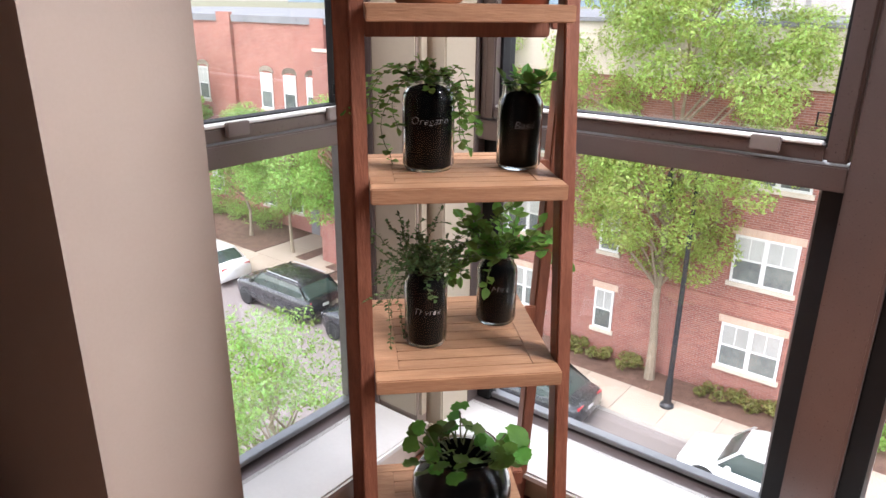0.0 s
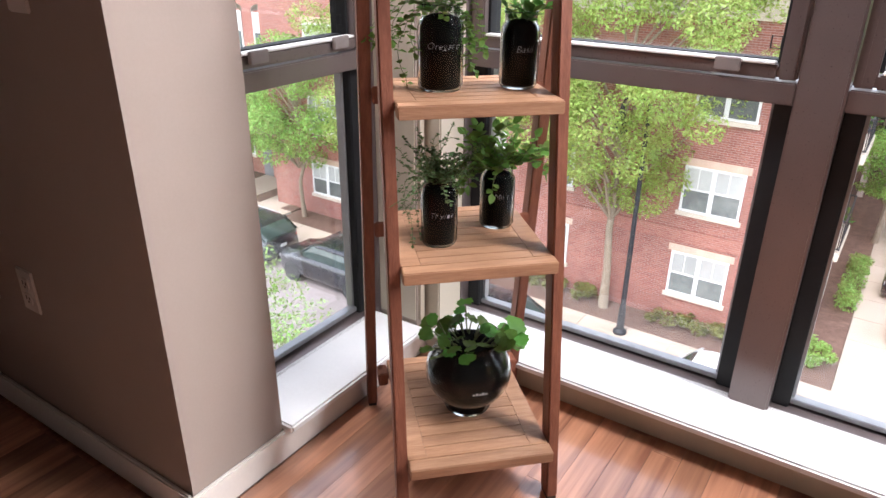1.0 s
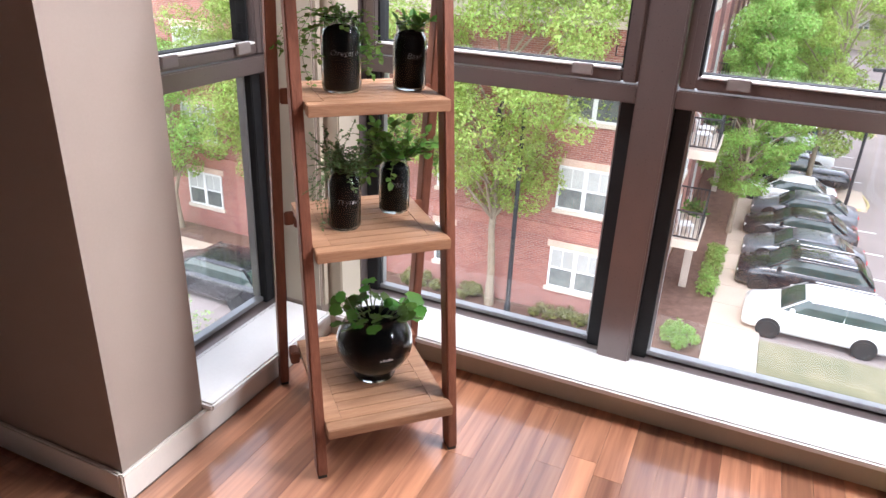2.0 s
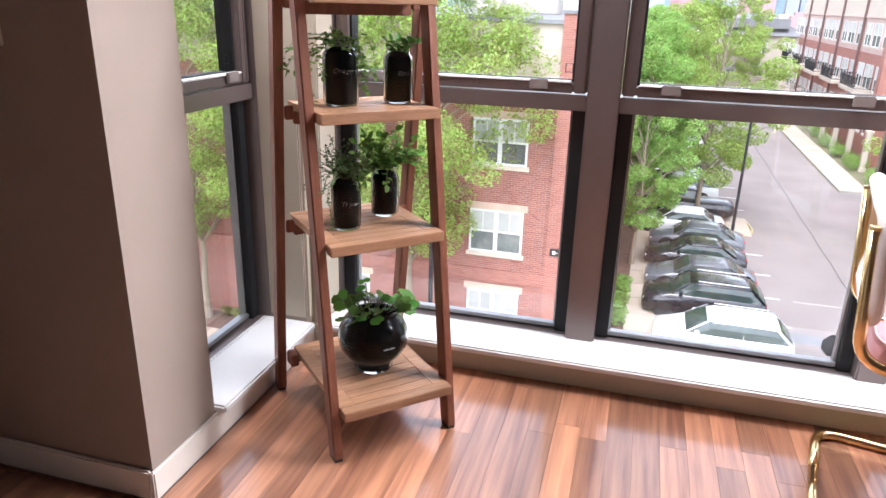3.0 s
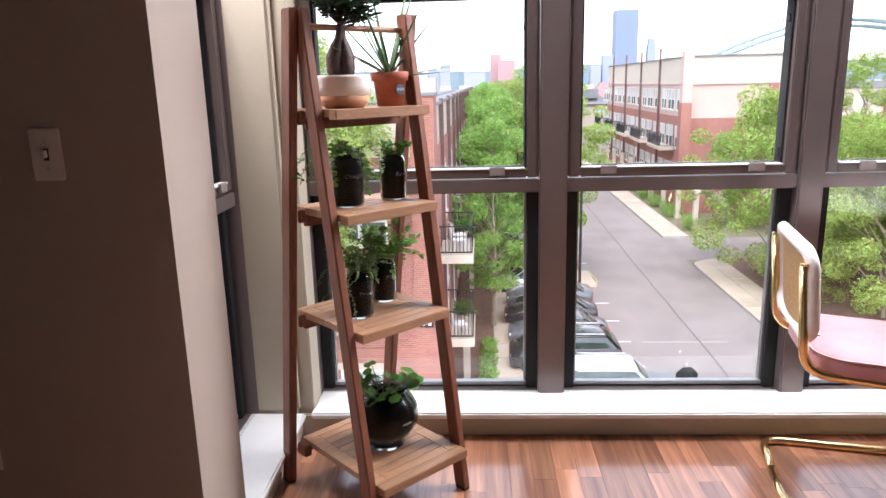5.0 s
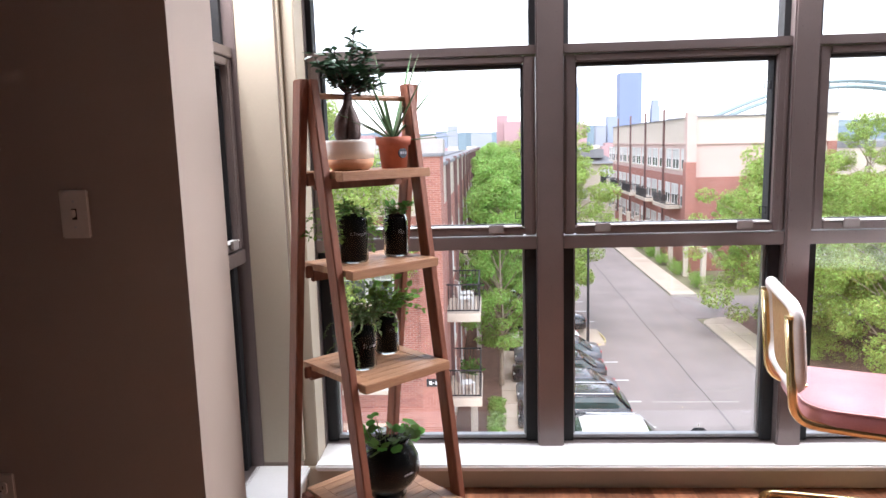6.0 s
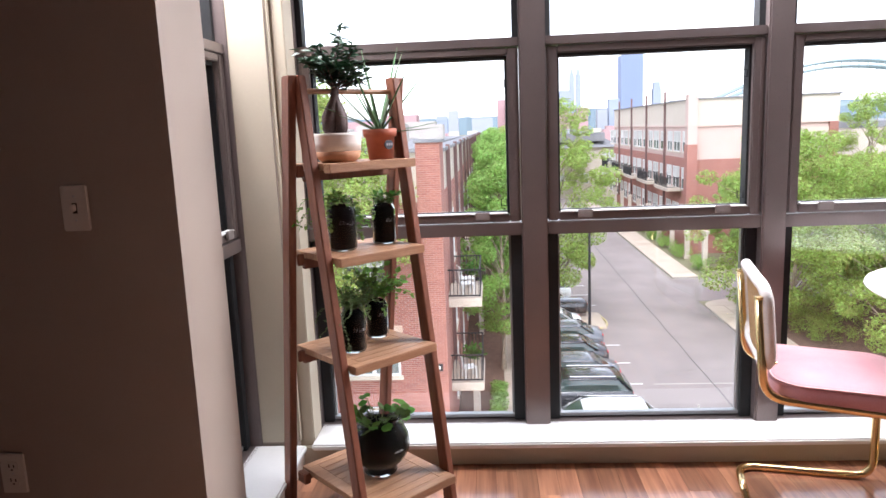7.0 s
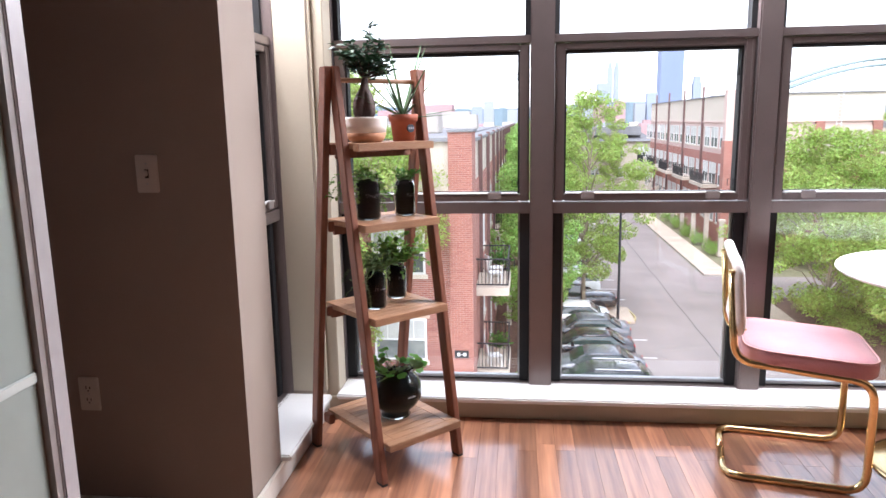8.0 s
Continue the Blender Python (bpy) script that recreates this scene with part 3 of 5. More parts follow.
def stem_curve(start, direction, length, droop, steps=7, wobble=0.25, rr=rnd):
    pts, p, d = [Vector(start)], Vector(start), Vector(direction).normalized()
    for k in range(steps):
        d = (d + Vector((rr.uniform(-wobble, wobble), rr.uniform(-wobble, wobble), rr.uniform(-wobble, wobble) - droop))).normalized()
        p = p + d * length / steps
        pts.append(p.copy())
    return pts


def herb(parent, mat, stems, leaf_len, leaf_wid, r, z, reach, droop, seed, per=2, lift=0.8, pairs=7, wobble=0.25, floor_z=0.004, aim=None, thick=0.0011):
    """Stems with paired leaves that rise from the jar's mouth."""
    rr = random.Random(seed)
    stem_bm, leaves = bmesh.new(), []
    for k in range(stems):
        a = rr.uniform(0, 2 * math.pi) if aim is None else radians(rr.gauss(*aim))
        out = rr.uniform(0.2, 1.0)
        start = Vector((math.cos(a) * r * 0.6 * out, math.sin(a) * r * 0.6 * out, z))
        dirn = Vector((math.cos(a) * out, math.sin(a) * out, lift * rr.uniform(0.6, 1.3)))
        pts = stem_curve(start, dirn, reach * rr.uniform(0.55, 1.15), droop * rr.uniform(0.5, 1.5), pairs, wobble, rr)
        for q in pts:
            if q.z < z * 0.98:
                h = math.hypot(q.x, q.y)
                if h < r * 1.1:
                    q.x, q.y = q.x * r * 1.12 / max(h, 1e-4), q.y * r * 1.12 / max(h, 1e-4)
            q.z = max(q.z, floor_z)
        piece = tube(pts, thick, 5)
        me = bpy.data.meshes.new("tmp")
        piece.to_mesh(me)
        piece.free()
        stem_bm.from_mesh(me)
        bpy.data.meshes.remove(me)
        for i in range(1, len(pts)):
            d = (pts[i] - pts[i - 1]).normalized()
            turn = rr.uniform(0, math.pi)
            for j in range(per):
                b = turn + math.pi * j * 2 / per + rr.uniform(-0.4, 0.4)
                side = Vector((math.cos(b), math.sin(b), rr.uniform(-0.1, 0.5)))
                size = rr.uniform(0.6, 1.15)
                nrm = Vector((rr.uniform(-0.4, 0.4), rr.uniform(-0.4, 0.4), 1))
                place = pts[i - 1].lerp(pts[i], rr.uniform(0.3, 1.0))
                leaves.append((place, side + d * 0.5, nrm, leaf_len * size, leaf_wid * size))
        leaves.append((pts[-1], pts[-1] - pts[-2], Vector((rr.uniform(-1, 1), rr.uniform(-1, 1), 1)), leaf_len, leaf_wid))
    tagged(part("stem", stem_bm, M_STEM, parent), kind="stuff")
    tagged(mesh_part("foliage", leaf_mesh("foliage", leaves, mat), mat, parent), kind="stuff")


oregano = thing("potted_oregano", "glass jar of dark soil with trailing green oregano", "plant", on_shelf(-0.054, 0.006, 0.935))
vessel(oregano, JAR, 0.0465, 0.167)
lettering(oregano, "Oregano", 0.0465, 0.085, 0.0195, -93)
herb(oregano, M_LEAF_HERB, 12, 0.014, 0.012, 0.04, 0.152, 0.045, 0.06, 3, lift=0.8, pairs=4, wobble=0.5)
herb(oregano, M_LEAF_HERB, 7, 0.0165, 0.016, 0.046, 0.15, 0.20, 0.42, 4, lift=0.75, pairs=13, aim=(-5, 24), wobble=0.45, thick=0.0007)
herb(oregano, M_LEAF_HERB, 6, 0.0175, 0.017, 0.046, 0.15, 0.20, 0.38, 5, lift=0.7, pairs=11, aim=(188, 24), wobble=0.45, thick=0.0007)
basil = thing("potted_basil", "glass jar of dark soil with a small bright basil plant", "plant", on_shelf(0.112, 0.004, 0.935))
vessel(basil, JAR, 0.0405, 0.152)
lettering(basil, "Basil", 0.0405, 0.075, 0.0195, -93)
herb(basil, M_LEAF_BRIGHT, 7, 0.03, 0.019, 0.03, 0.128, 0.046, 0.10, 6, per=2, pairs=3, lift=0.9)
thyme = thing("potted_thyme", "glass jar of dark soil with wiry small-leaved thyme", "plant", on_shelf(-0.062, -0.034, 0.606))
vessel(thyme, JAR, 0.0405, 0.157)
lettering(thyme, "Thyme", 0.0405, 0.07, 0.0195, -93)
herb(thyme, M_LEAF_THYME, 46, 0.010, 0.0072, 0.034, 0.14, 0.12, 0.03, 8, pairs=13, lift=1.5, wobble=0.45, thick=0.0006)
herb(thyme, M_LEAF_THYME, 9, 0.009, 0.0065, 0.034, 0.145, 0.17, 0.10, 9, pairs=16, lift=1.3, aim=(170, 30), wobble=0.45, thick=0.0006)
herb(thyme, M_LEAF_THYME, 3, 0.009, 0.0065, 0.036, 0.145, 0.2, 0.32, 19, pairs=16, lift=0.9, aim=(190, 20), wobble=0.4, thick=0.0006)
mint = thing("potted_mint", "glass jar of dark soil with bushy trailing mint", "plant", on_shelf(0.09, 0.045, 0.606))
vessel(mint, JAR, 0.0405, 0.147)
lettering(mint, "Mint", 0.0405, 0.075, 0.0195, -93)
herb(mint, M_LEAF_HERB, 23, 0.027, 0.022, 0.034, 0.135, 0.12, 0.05, 11, pairs=5, lift=0.95, wobble=0.35)
herb(mint, M_LEAF_HERB, 5, 0.027, 0.022, 0.036, 0.135, 0.20, 0.16, 12, pairs=8, lift=0.9, aim=(5, 18), wobble=0.4)
herb(mint, M_LEAF_HERB, 6, 0.025, 0.02, 0.036, 0.135, 0.16, 0.38, 13, pairs=8, lift=0.5, aim=(195, 25), wobble=0.4)

globe = thing("globe_planter", "round glass bowl of dark soil with broad scalloped leaves", "plant", on_shelf(0.013, -0.036, 0.157))
vessel(globe, GLOBE, 0.105, 0.20, 0.004)
marks = bmesh.new()
for k in range(5):
    a = radians(-88 + (k - 2) * 4)
    cuboid(marks, -0.0026, -0.0004, -0.002, 0.0026, 0.0004, 0.0015 + 0.0025 * (k % 2), 0, pose(math.cos(a) * 0.1058, math.sin(a) * 0.1058, 0.102, 0, 0, math.degrees(a) + 90))
part("lettering", marks, M_CHALK, globe, "small illegible chalk-white writing")


def scalloped_leaf(bm, place, direction, normal, size, rr):
    """A round, cupped leaf with a lobed edge."""
    d = Vector(direction).normalized()
    s = d.cross(Vector(normal)).normalized()
    up = s.cross(d)
    c = bm.verts.new(Vector(place) + d * size * 0.42 - up * size * 0.07)
    ring = []
    for k in range(18):
        t = 2 * math.pi * k / 18
        rad = size * 0.5 * (1 + 0.07 * math.cos(9 * t)) * (1 - 0.28 * max(0, math.cos(t)) ** 6)
        p = Vector(place) + d * (size * 0.42 - rad * math.cos(t)) + s * rad * math.sin(t) + up * rr.uniform(-0.05, 0.09) * size
        ring.append(bm.verts.new(p))
    for k in range(18):
        bm.faces.new((c, ring[k], ring[(k + 1) % 18]))


rr = random.Random(21)
stem_bm, leaf_bm = bmesh.new(), bmesh.new()
for k in range(40):
    a, out = rr.uniform(0, 2 * math.pi), rr.uniform(0.15, 1.0)
    lift = rr.uniform(0.5, 1.0)
    high = 0.052
    if k < 3:
        a, out, lift, high = radians((-8, 8, 2)[k]), 1.0, (0.35, 0.7, 0.1)[k], 0.07
    elif k < 8:
        a, out, lift, high = radians((165, 150, 182, 95, 80)[k - 3]), 0.8, 1.5, 0.085
    pts = stem_curve((0.045 * math.cos(a) * out, 0.045 * math.sin(a) * out, 0.165), (math.cos(a) * out, math.sin(a) * out, lift), high * rr.uniform(0.7, 1.1), 0.06, 5, 0.15, rr)
    bm2 = tube(pts, 0.0018, 6)
    tmp_mesh = bpy.data.meshes.new("tmp")
    bm2.to_mesh(tmp_mesh)
    bm2.free()
    stem_bm.from_mesh(tmp_mesh)
    bpy.data.meshes.remove(tmp_mesh)
    scalloped_leaf(leaf_bm, pts[-1], Vector((math.cos(a), math.sin(a), rr.uniform(-0.35, 0.25))), Vector((rr.uniform(-0.5, 0.5) + 0.4 * math.cos(a), rr.uniform(-0.9, 0.1), 0.8)), (0.038 if 3 <= k < 8 else (0.055 if k < 3 else 0.037)) * rr.uniform(0.8, 1.15), rr)
tagged(part("stem", stem_bm, M_STEM, globe), kind="stuff")
part("foliage", leaf_bm, M_LEAF_BRIGHT, globe, "bright green scalloped leaves", True)

# ficus bonsai and aloe on the top shelf
TOPZ = 1.217
ficus = thing("ficus_bonsai", "ginseng ficus with swollen brown roots in a white and terracotta pot", "plant", on_shelf(-0.056, -0.003, TOPZ))
part("pot", lathe([(0.001, 0), (0.052, 0), (0.066, 0.012), (0.0715, 0.034)], 40), M_BAREC, ficus, "bare terracotta lower half", True)
part("pot", lathe([(0.0715, 0.034), (0.0735, 0.06), (0.0745, 0.082), (0.0745, 0.09), (0.069, 0.09), (0.068, 0.078), (0.001, 0.078)], 40), M_CERAMIC, ficus, "white glazed upper half", True)
part("soil", lathe([(0.001, 0.0785), (0.0675, 0.0785), (0.03, 0.084), (0.001, 0.085)], 30), M_SOIL, ficus)
roots = bmesh.new()
for a, lean, fat in ((10, 0.017, 0.021), (165, 0.02, 0.023), (280, 0.013, 0.018)):
    dx, dy = math.cos(radians(a)) * lean, math.sin(radians(a)) * lean
    pts = [(dx * 0.9, dy * 0.9, 0.078), (dx * 1.15, dy * 1.15, 0.104), (dx * 1.05, dy * 1.05, 0.138), (dx * 0.65, dy * 0.65, 0.165), (dx * 0.2, dy * 0.2, 0.19), (0.002, 0, 0.232)]
    b3 = tube(pts, 0.02, 14, radii=[fat * 0.7, fat * 1.0, fat * 1.1, fat * 0.85, fat * 0.6, fat * 0.42])
    tmp_mesh = bpy.data.meshes.new("tmp")
    b3.to_mesh(tmp_mesh)
    b3.free()
    roots.from_mesh(tmp_mesh)
    bpy.data.meshes.remove(tmp_mesh)
part("trunk", roots, M_BARK, ficus, "swollen brown root trunk", True)
branch_bm, leaves = bmesh.new(), []
rr = random.Random(5)
for k in range(24):
    a = 2 * math.pi * k / 24 + rr.uniform(-0.3, 0.3)
    up = rr.uniform(0.35, 2.4)
    pts = stem_curve((0, 0, 0.222), (math.cos(a), math.sin(a), up), rr.uniform(0.09, 0.155), -0.02, 6, 0.2, rr)
    if k == 0:
        pts = stem_curve((0, 0, 0.222), (0.1, 0, 1), 0.19, -0.05, 8, 0.12, rr)
    b3 = tube(pts, 0.002, 6)
    tmp_mesh = bpy.data.meshes.new("tmp")
    b3.to_mesh(tmp_mesh)
    b3.free()
    branch_bm.from_mesh(tmp_mesh)
    bpy.data.meshes.remove(tmp_mesh)
    for i in range(2, len(pts)):
        for j in range(5 if i > 2 else 2):
            b = rr.uniform(0, 2 * math.pi)
            leaves.append((pts[i] + Vector((rr.uniform(-1, 1), rr.uniform(-1, 1), rr.uniform(-1, 1))) * 0.008, Vector((math.cos(b), math.sin(b), rr.uniform(-0.3, 0.6))), Vector((rr.uniform(-0.5, 0.5), rr.uniform(-0.5, 0.5), 1)), rr.uniform(0.026, 0.038), rr.uniform(0.016, 0.022)))
part("branch", branch_bm, M_BARK, ficus)
mesh_part("foliage", leaf_mesh("foliage", leaves, M_LEAF_DARK), M_LEAF_DARK, ficus, "dense dark green leaves")

aloe = thing("potted_aloe", "aloe with long thin leaves in a small terracotta pot", "plant", on_shelf(0.11, -0.003, TOPZ))
part("pot", lathe([(0.001, 0), (0.040, 0), (0.048, 0.072), (0.054, 0.072), (0.0565, 0.098), (0.051, 0.098), (0.0495, 0.086), (0.001, 0.086)], 40), M_TERRA, aloe, "orange terracotta pot", True)
part("soil", lathe([(0.001, 0.0865), (0.049, 0.0865), (0.001, 0.09)], 24), M_SOIL, aloe)
disc = bmesh.new()
for k in range(3):
    cuboid(disc, -0.013 + k * 0.009, -0.001, -0.004, -0.007 + k * 0.009, 0.0, 0.004)
part("sticker", tube([(0.0, -0.0405, 0.047), (0.0, -0.0475, 0.0475)], 0.016, 20), M_STICKER, aloe, "round dark navy sticker")
marks = part("lettering", disc, M_FARGREY, aloe, "illegible pale marks")
marks.location = (0.002, -0.0476, 0.0475)
blades = bmesh.new()
for az, lift, length, wid, bend in ((-70, 1.9, 0.155, 0.017, 0.05), (15, 2.0, 0.17, 0.018, 0.03), (35, 1.2, 0.19, 0.018, 0.0), (150, 2.3, 0.15, 0.018, 0.02), (120, 1.7, 0.16, 0.017, 0.0), (185, 0.5, 0.14, 0.018, 0.04), (-20, 0.1, 0.12, 0.015, -0.01), (200, 1.6, 0.14, 0.016, 0.02), (80, 2.6, 0.15, 0.017, 0.0), (-40, 0.05, 0.1, 0.014, 0.0), (5, 0.9, 0.17, 0.017, 0.0), (172, 0.9, 0.15, 0.016, -0.02), (-160, 0.3, 0.12, 0.015, 0.01)):
    d = Vector((math.cos(radians(az)), math.sin(radians(az)), lift)).normalized()
    s = d.cross(Vector((0, 0, 1))).normalized()
    up = s.cross(d)
    rows = []
    for k in range(7):
        t = k / 6
        c = Vector((0, 0, 0.086)) + d * length * 2.05 * t + Vector((0, 0, -bend * t * t))
        w = wid * (1 - t ** 1.6) * 0.44 + 0.0006
        rows.append([blades.verts.new(c + s * w), blades.verts.new(c - up * w * 0.5), blades.verts.new(c - s * w), blades.verts.new(c + up * w * 0.15)])
    for a, b in zip(rows, rows[1:]):
        for k in range(4):
            blades.faces.new((a[k], a[(k + 1) % 4], b[(k + 1) % 4], b[k]))
part("foliage", blades, M_ALOE, aloe, "long pointed grey-green leaves", True)

# ---- chair and table ----
chair = thing("cantilever_chair", "brass cantilever chair with pink velvet seat and cane back", "chair", pose(1.084, 1.25, 0, 0, 0, -12.5))
R = 0.014
for s in (-1, 1):
    y = s * 0.205
    path = rounded([(-0.236, y, 0.764), (-0.213, y, 0.445), (0.225, y, 0.405), (0.225, y, R), (-0.226, y, R)] + ([(-0.226, 0, R)]), 0.07, 6)
    part("tube_frame", tube(path, R, 12), M_GOLD, chair, "polished brass tube", True)
    part("end_cap", lathe([(0.001, 0), (0.0147, 0), (0.0147, 0.006), (0.001, 0.009)], 12), M_GOLD, chair).location = (-0.236, y, 0.762)
    for z in (0.56, 0.72):
        part("screw", tube([(-0.221 - (z - 0.56) * 0.07, y, z), (-0.18 - (z - 0.56) * 0.07, y, z)], 0.004, 8), M_GOLD, chair)
part("seat_rail", tube([(0.15, -0.205, 0.412), (0.15, 0.205, 0.412)], 0.009, 10), M_GOLD, chair)


def cushion(w, d, h, corner, crown):
    """A rounded upholstered slab with a crowned top."""
    bm = bmesh.new()
    outline = []
    for cx, cy, a0 in ((1, 1, 0), (-1, 1, 90), (-1, -1, 180), (1, -1, 270)):
        for k in range(7):
            a = radians(a0 + 15 * k)
            outline.append((cx * (d / 2 - corner) + corner * math.cos(a), cy * (w / 2 - corner) + corner * math.sin(a)))
    rings = []
    for inset, z in ((0.03, 0), (0.006, 0.004), (0.0, 0.014), (0.0, h - 0.014), (0.006, h - 0.003), (0.02, h + crown * 0.3), (0.08, h + crown * 0.75), (0.15, h + crown)):
        fx, fy = 1 - inset / (d / 2), 1 - inset / (w / 2)
        rings.append([bm.verts.new((x * fx, y * fy, z)) for x, y in outline])
    n = len(outline)
    for a, b in zip(rings, rings[1:]):
        for k in range(n):
            bm.faces.new((a[k], a[(k + 1) % n], b[(k + 1) % n], b[k]))
    bm.faces.new(rings[0][::-1])
    bm.faces.new(rings[-1])
    return bm, [(x * 0.985, y * 0.985) for x, y in outline]


bm, outline = cushion(0.43, 0.435, 0.065, 0.085, 0.014)
seat = part("seat", bm, M_PINK, chair, "dusty pink velvet cushion", True)
seat.location, seat.rotation_euler = (0.03, 0, 0.417), (0, radians(3.5), 0)
piping = part("piping", tube([(x, y, 0.064) for x, y in outline], 0.0035, 6, True), M_PIPING, seat, "paler piped seam", True)

# curved back: whitened frame round a cane field
ring_path = []
BW, BH, CR = 0.208, 0.13, 0.06
for cy, cz, a0 in ((1, 1, 0), (-1, 1, 90), (-1, -1, 180), (1, -1, 270)):
    for k in range(7):
        a = radians(a0 + 15 * k)
        y, z = cy * (BW - CR) + CR * math.cos(a), cz * (BH - CR) + CR * math.sin(a)
        ring_path.append((-0.032 + 0.5 * y * y - 0.08 * z, y, z))
frame_bm = tube(ring_path, 0.0185, 12, True)
backrest = part("backrest", frame_bm, M_FRAMEWHITE, chair, "whitewashed bent wooden frame", True)
backrest.location = (-0.196, 0, 0.668)
cane = bmesh.new()
grid = [[None] * 17 for _ in range(13)]
for i in range(13):
    for j in range(17):
        y, z = (j / 8 - 1) * (BW - 0.012), (i / 6 - 1) * (BH - 0.012)
        grid[i][j] = cane.verts.new((-0.032 + 0.5 * y * y - 0.08 * z, y, z))
for i in range(12):
    for j in range(16):
        cane.faces.new((grid[i][j], grid[i][j + 1], grid[i + 1][j + 1], grid[i + 1][j]))
bmesh.ops.solidify(cane, geom=cane.faces[:], thickness=0.004)
part("cane_panel", cane, M_CANE, backrest, "woven tan cane")

table = thing("round_table", "round white pedestal table with a brass base", "table", pose(1.675, 1.19, 0))
part("tabletop", lathe([(0.001, 0.715), (0.40, 0.715), (0.445, 0.727), (0.455, 0.735), (0.452, 0.742), (0.001, 0.742)], 72), M_TABLE, table, "white laminate top with bevelled edge", True)
part("pedestal", lathe([(0.001, 0.02), (0.10, 0.024), (0.055, 0.06), (0.033, 0.18), (0.03, 0.40), (0.04, 0.60), (0.09, 0.70), (0.15, 0.715), (0.001, 0.715)], 40), M_GOLD, table, "", True)
part("base", lathe([(0.001, 0), (0.29, 0), (0.292, 0.006), (0.27, 0.012), (0.12, 0.026), (0.001, 0.028)], 60), M_GOLD, table, "round brass foot plate", True)

# ---- outdoors ----
G = -11.0
SKEW = pose(0, 0, 0, 0, 0, -0.68)
indoor_names = {ob.name for ob in bpy.data.objects}
tagged(part("ground", block(-3000, -3000, G - 0.5, 3000, 3000, G - 0.02), M_GRASS), "plain ground reaching the horizon", "ground", kind="structure")
structure("street", block(-140, 7.5, G - 0.1, 140, 18.3, G), M_ASPHALT, "pale grey asphalt street", "road")
structure("lane", block(6.5, 18.3, G - 0.1, 13.9, 125, G), M_ASPHALT, "grey asphalt lane between parked cars and trees", "road")
structure("side_lane", block(13.9, 46.5, G - 0.1, 90, 53.5, G), M_ASPHALT, "asphalt side lane", "road")
structure("parking_bay", block(2.09, 23.2, G - 0.1, 6.5, 44.0, G), M_ASPHALT, "asphalt parking bay", "road")
structure("parking_bay", block(2.09, 44.0, G - 0.1, 6.5, 125, G), M_ASPHALT, "asphalt parking bay", "road")
crack = bmesh.new()
for x, y0, y1, lean in ((10.12, 19.5, 120, 0.2),):
    pts = [(x + lean * k / 40 + rnd.uniform(-0.05, 0.05), y0 + (y1 - y0) * k / 40, G + 0.004) for k in range(41)]
    for a, b in zip(pts, pts[1:]):
        f = [crack.verts.new(v) for v in ((a[0] - 0.03, a[1], a[2]), (a[0] + 0.03, a[1], a[2]), (b[0] + 0.03, b[1], b[2]), (b[0] - 0.03, b[1], b[2]))]
        crack.faces.new(f)
structure("tar_seam", crack, M_TAR, "dark tar seam along the lane", "road seam")


def pavement(name, x0, y0, x1, y1, slab=1.5, top=0.14):
    """Concrete walk of separate slabs with open joints, over a kerb-coloured bed."""
    bed = structure(name, block(x0, y0, G - 0.1, x1, y1, G + top - 0.02), M_KERB, "pale concrete pavement with kerb", "pavement")
    nx, ny = max(1, round((x1 - x0) / slab)), max(1, round((y1 - y0) / slab))
    sx, sy = (x1 - x0) / nx, (y1 - y0) / ny
    me = bpy.data.meshes.new("slab")
    b = block(0.012, 0.012, -0.02, sx - 0.012, sy - 0.012, 0)
    b.to_mesh(me)
    b.free()
    me.materials.append(M_CONCRETE)
    for i in range(nx):
        for j in range(ny):
            ob = new("slab", me)
            ob.parent, ob.location = bed, (x0 + i * sx, y0 + j * sy, G + top)
    return bed


pavement("pavement", -45, 18.3, 6.3, 20.1)
pavement("pavement", 0.35, 20.12, 2.08, 75, 1.7)
pavement("pavement", 13.9, 18.3, 16.2, 44.6)
corner = bmesh.new()
arc = [(16.2 - 2.3 * math.cos(math.pi * k / 20), 44.62 + 1.75 * math.sin(math.pi * k / 20)) for k in range(11)]
low_ring = [corner.verts.new((x, y, G - 0.1)) for x, y in arc + [(16.2, 44.62)]]
top_ring = [corner.verts.new((x, y, G + 0.14)) for x, y in arc + [(16.2, 44.62)]]
corner.faces.new(top_ring)
for k in range(12):
    corner.faces.new((low_ring[k], low_ring[(k + 1) % 12], top_ring[(k + 1) % 12], top_ring[k]))
bmesh.ops.recalc_face_normals(corner, faces=corner.faces[:])
structure("pavement", corner, M_CONCRETE, "rounded concrete pavement corner", "pavement")
pavement("pavement", 14.0, 53.6, 16.0, 110)
pavement("pavement", -27.5, 20.1, -22.5, 24, 2.4)
structure("planting_bed", block(-22.4, 20.1, G - 0.1, -1.0, 21.5, G + 0.12), M_MULCH, "brown bark mulch bed along the building", "bed")
for x in (-25.4, -23.2):
    structure("planting_bed", block(x, 20.9, G - 0.1, x + 0.75, 23.4, G + 0.16), M_MULCH, "dark mulch strip across the paving", "bed")
structure("planting_bed", block(-45, 20.1, G - 0.1, -27.6, 24, G + 0.12), M_MULCH, "brown bark mulch bed", "bed")
structure("planting_bed", block(16.2, 27, G - 0.1, 30, 46.4, G + 0.14), M_MULCH, "mulched bed under the trees", "bed")
structure("planting_bed", block(-1.7, 20.12, G - 0.1, 0.34, 75, G + 0.11), M_MULCH, "bark mulch strip beside the walk", "bed")
structure("lawn", block(2.1, 20.2, G - 0.1, 6.2, 23.15, G + 0.1), M_GRASS, "thin grass strip", "lawn")
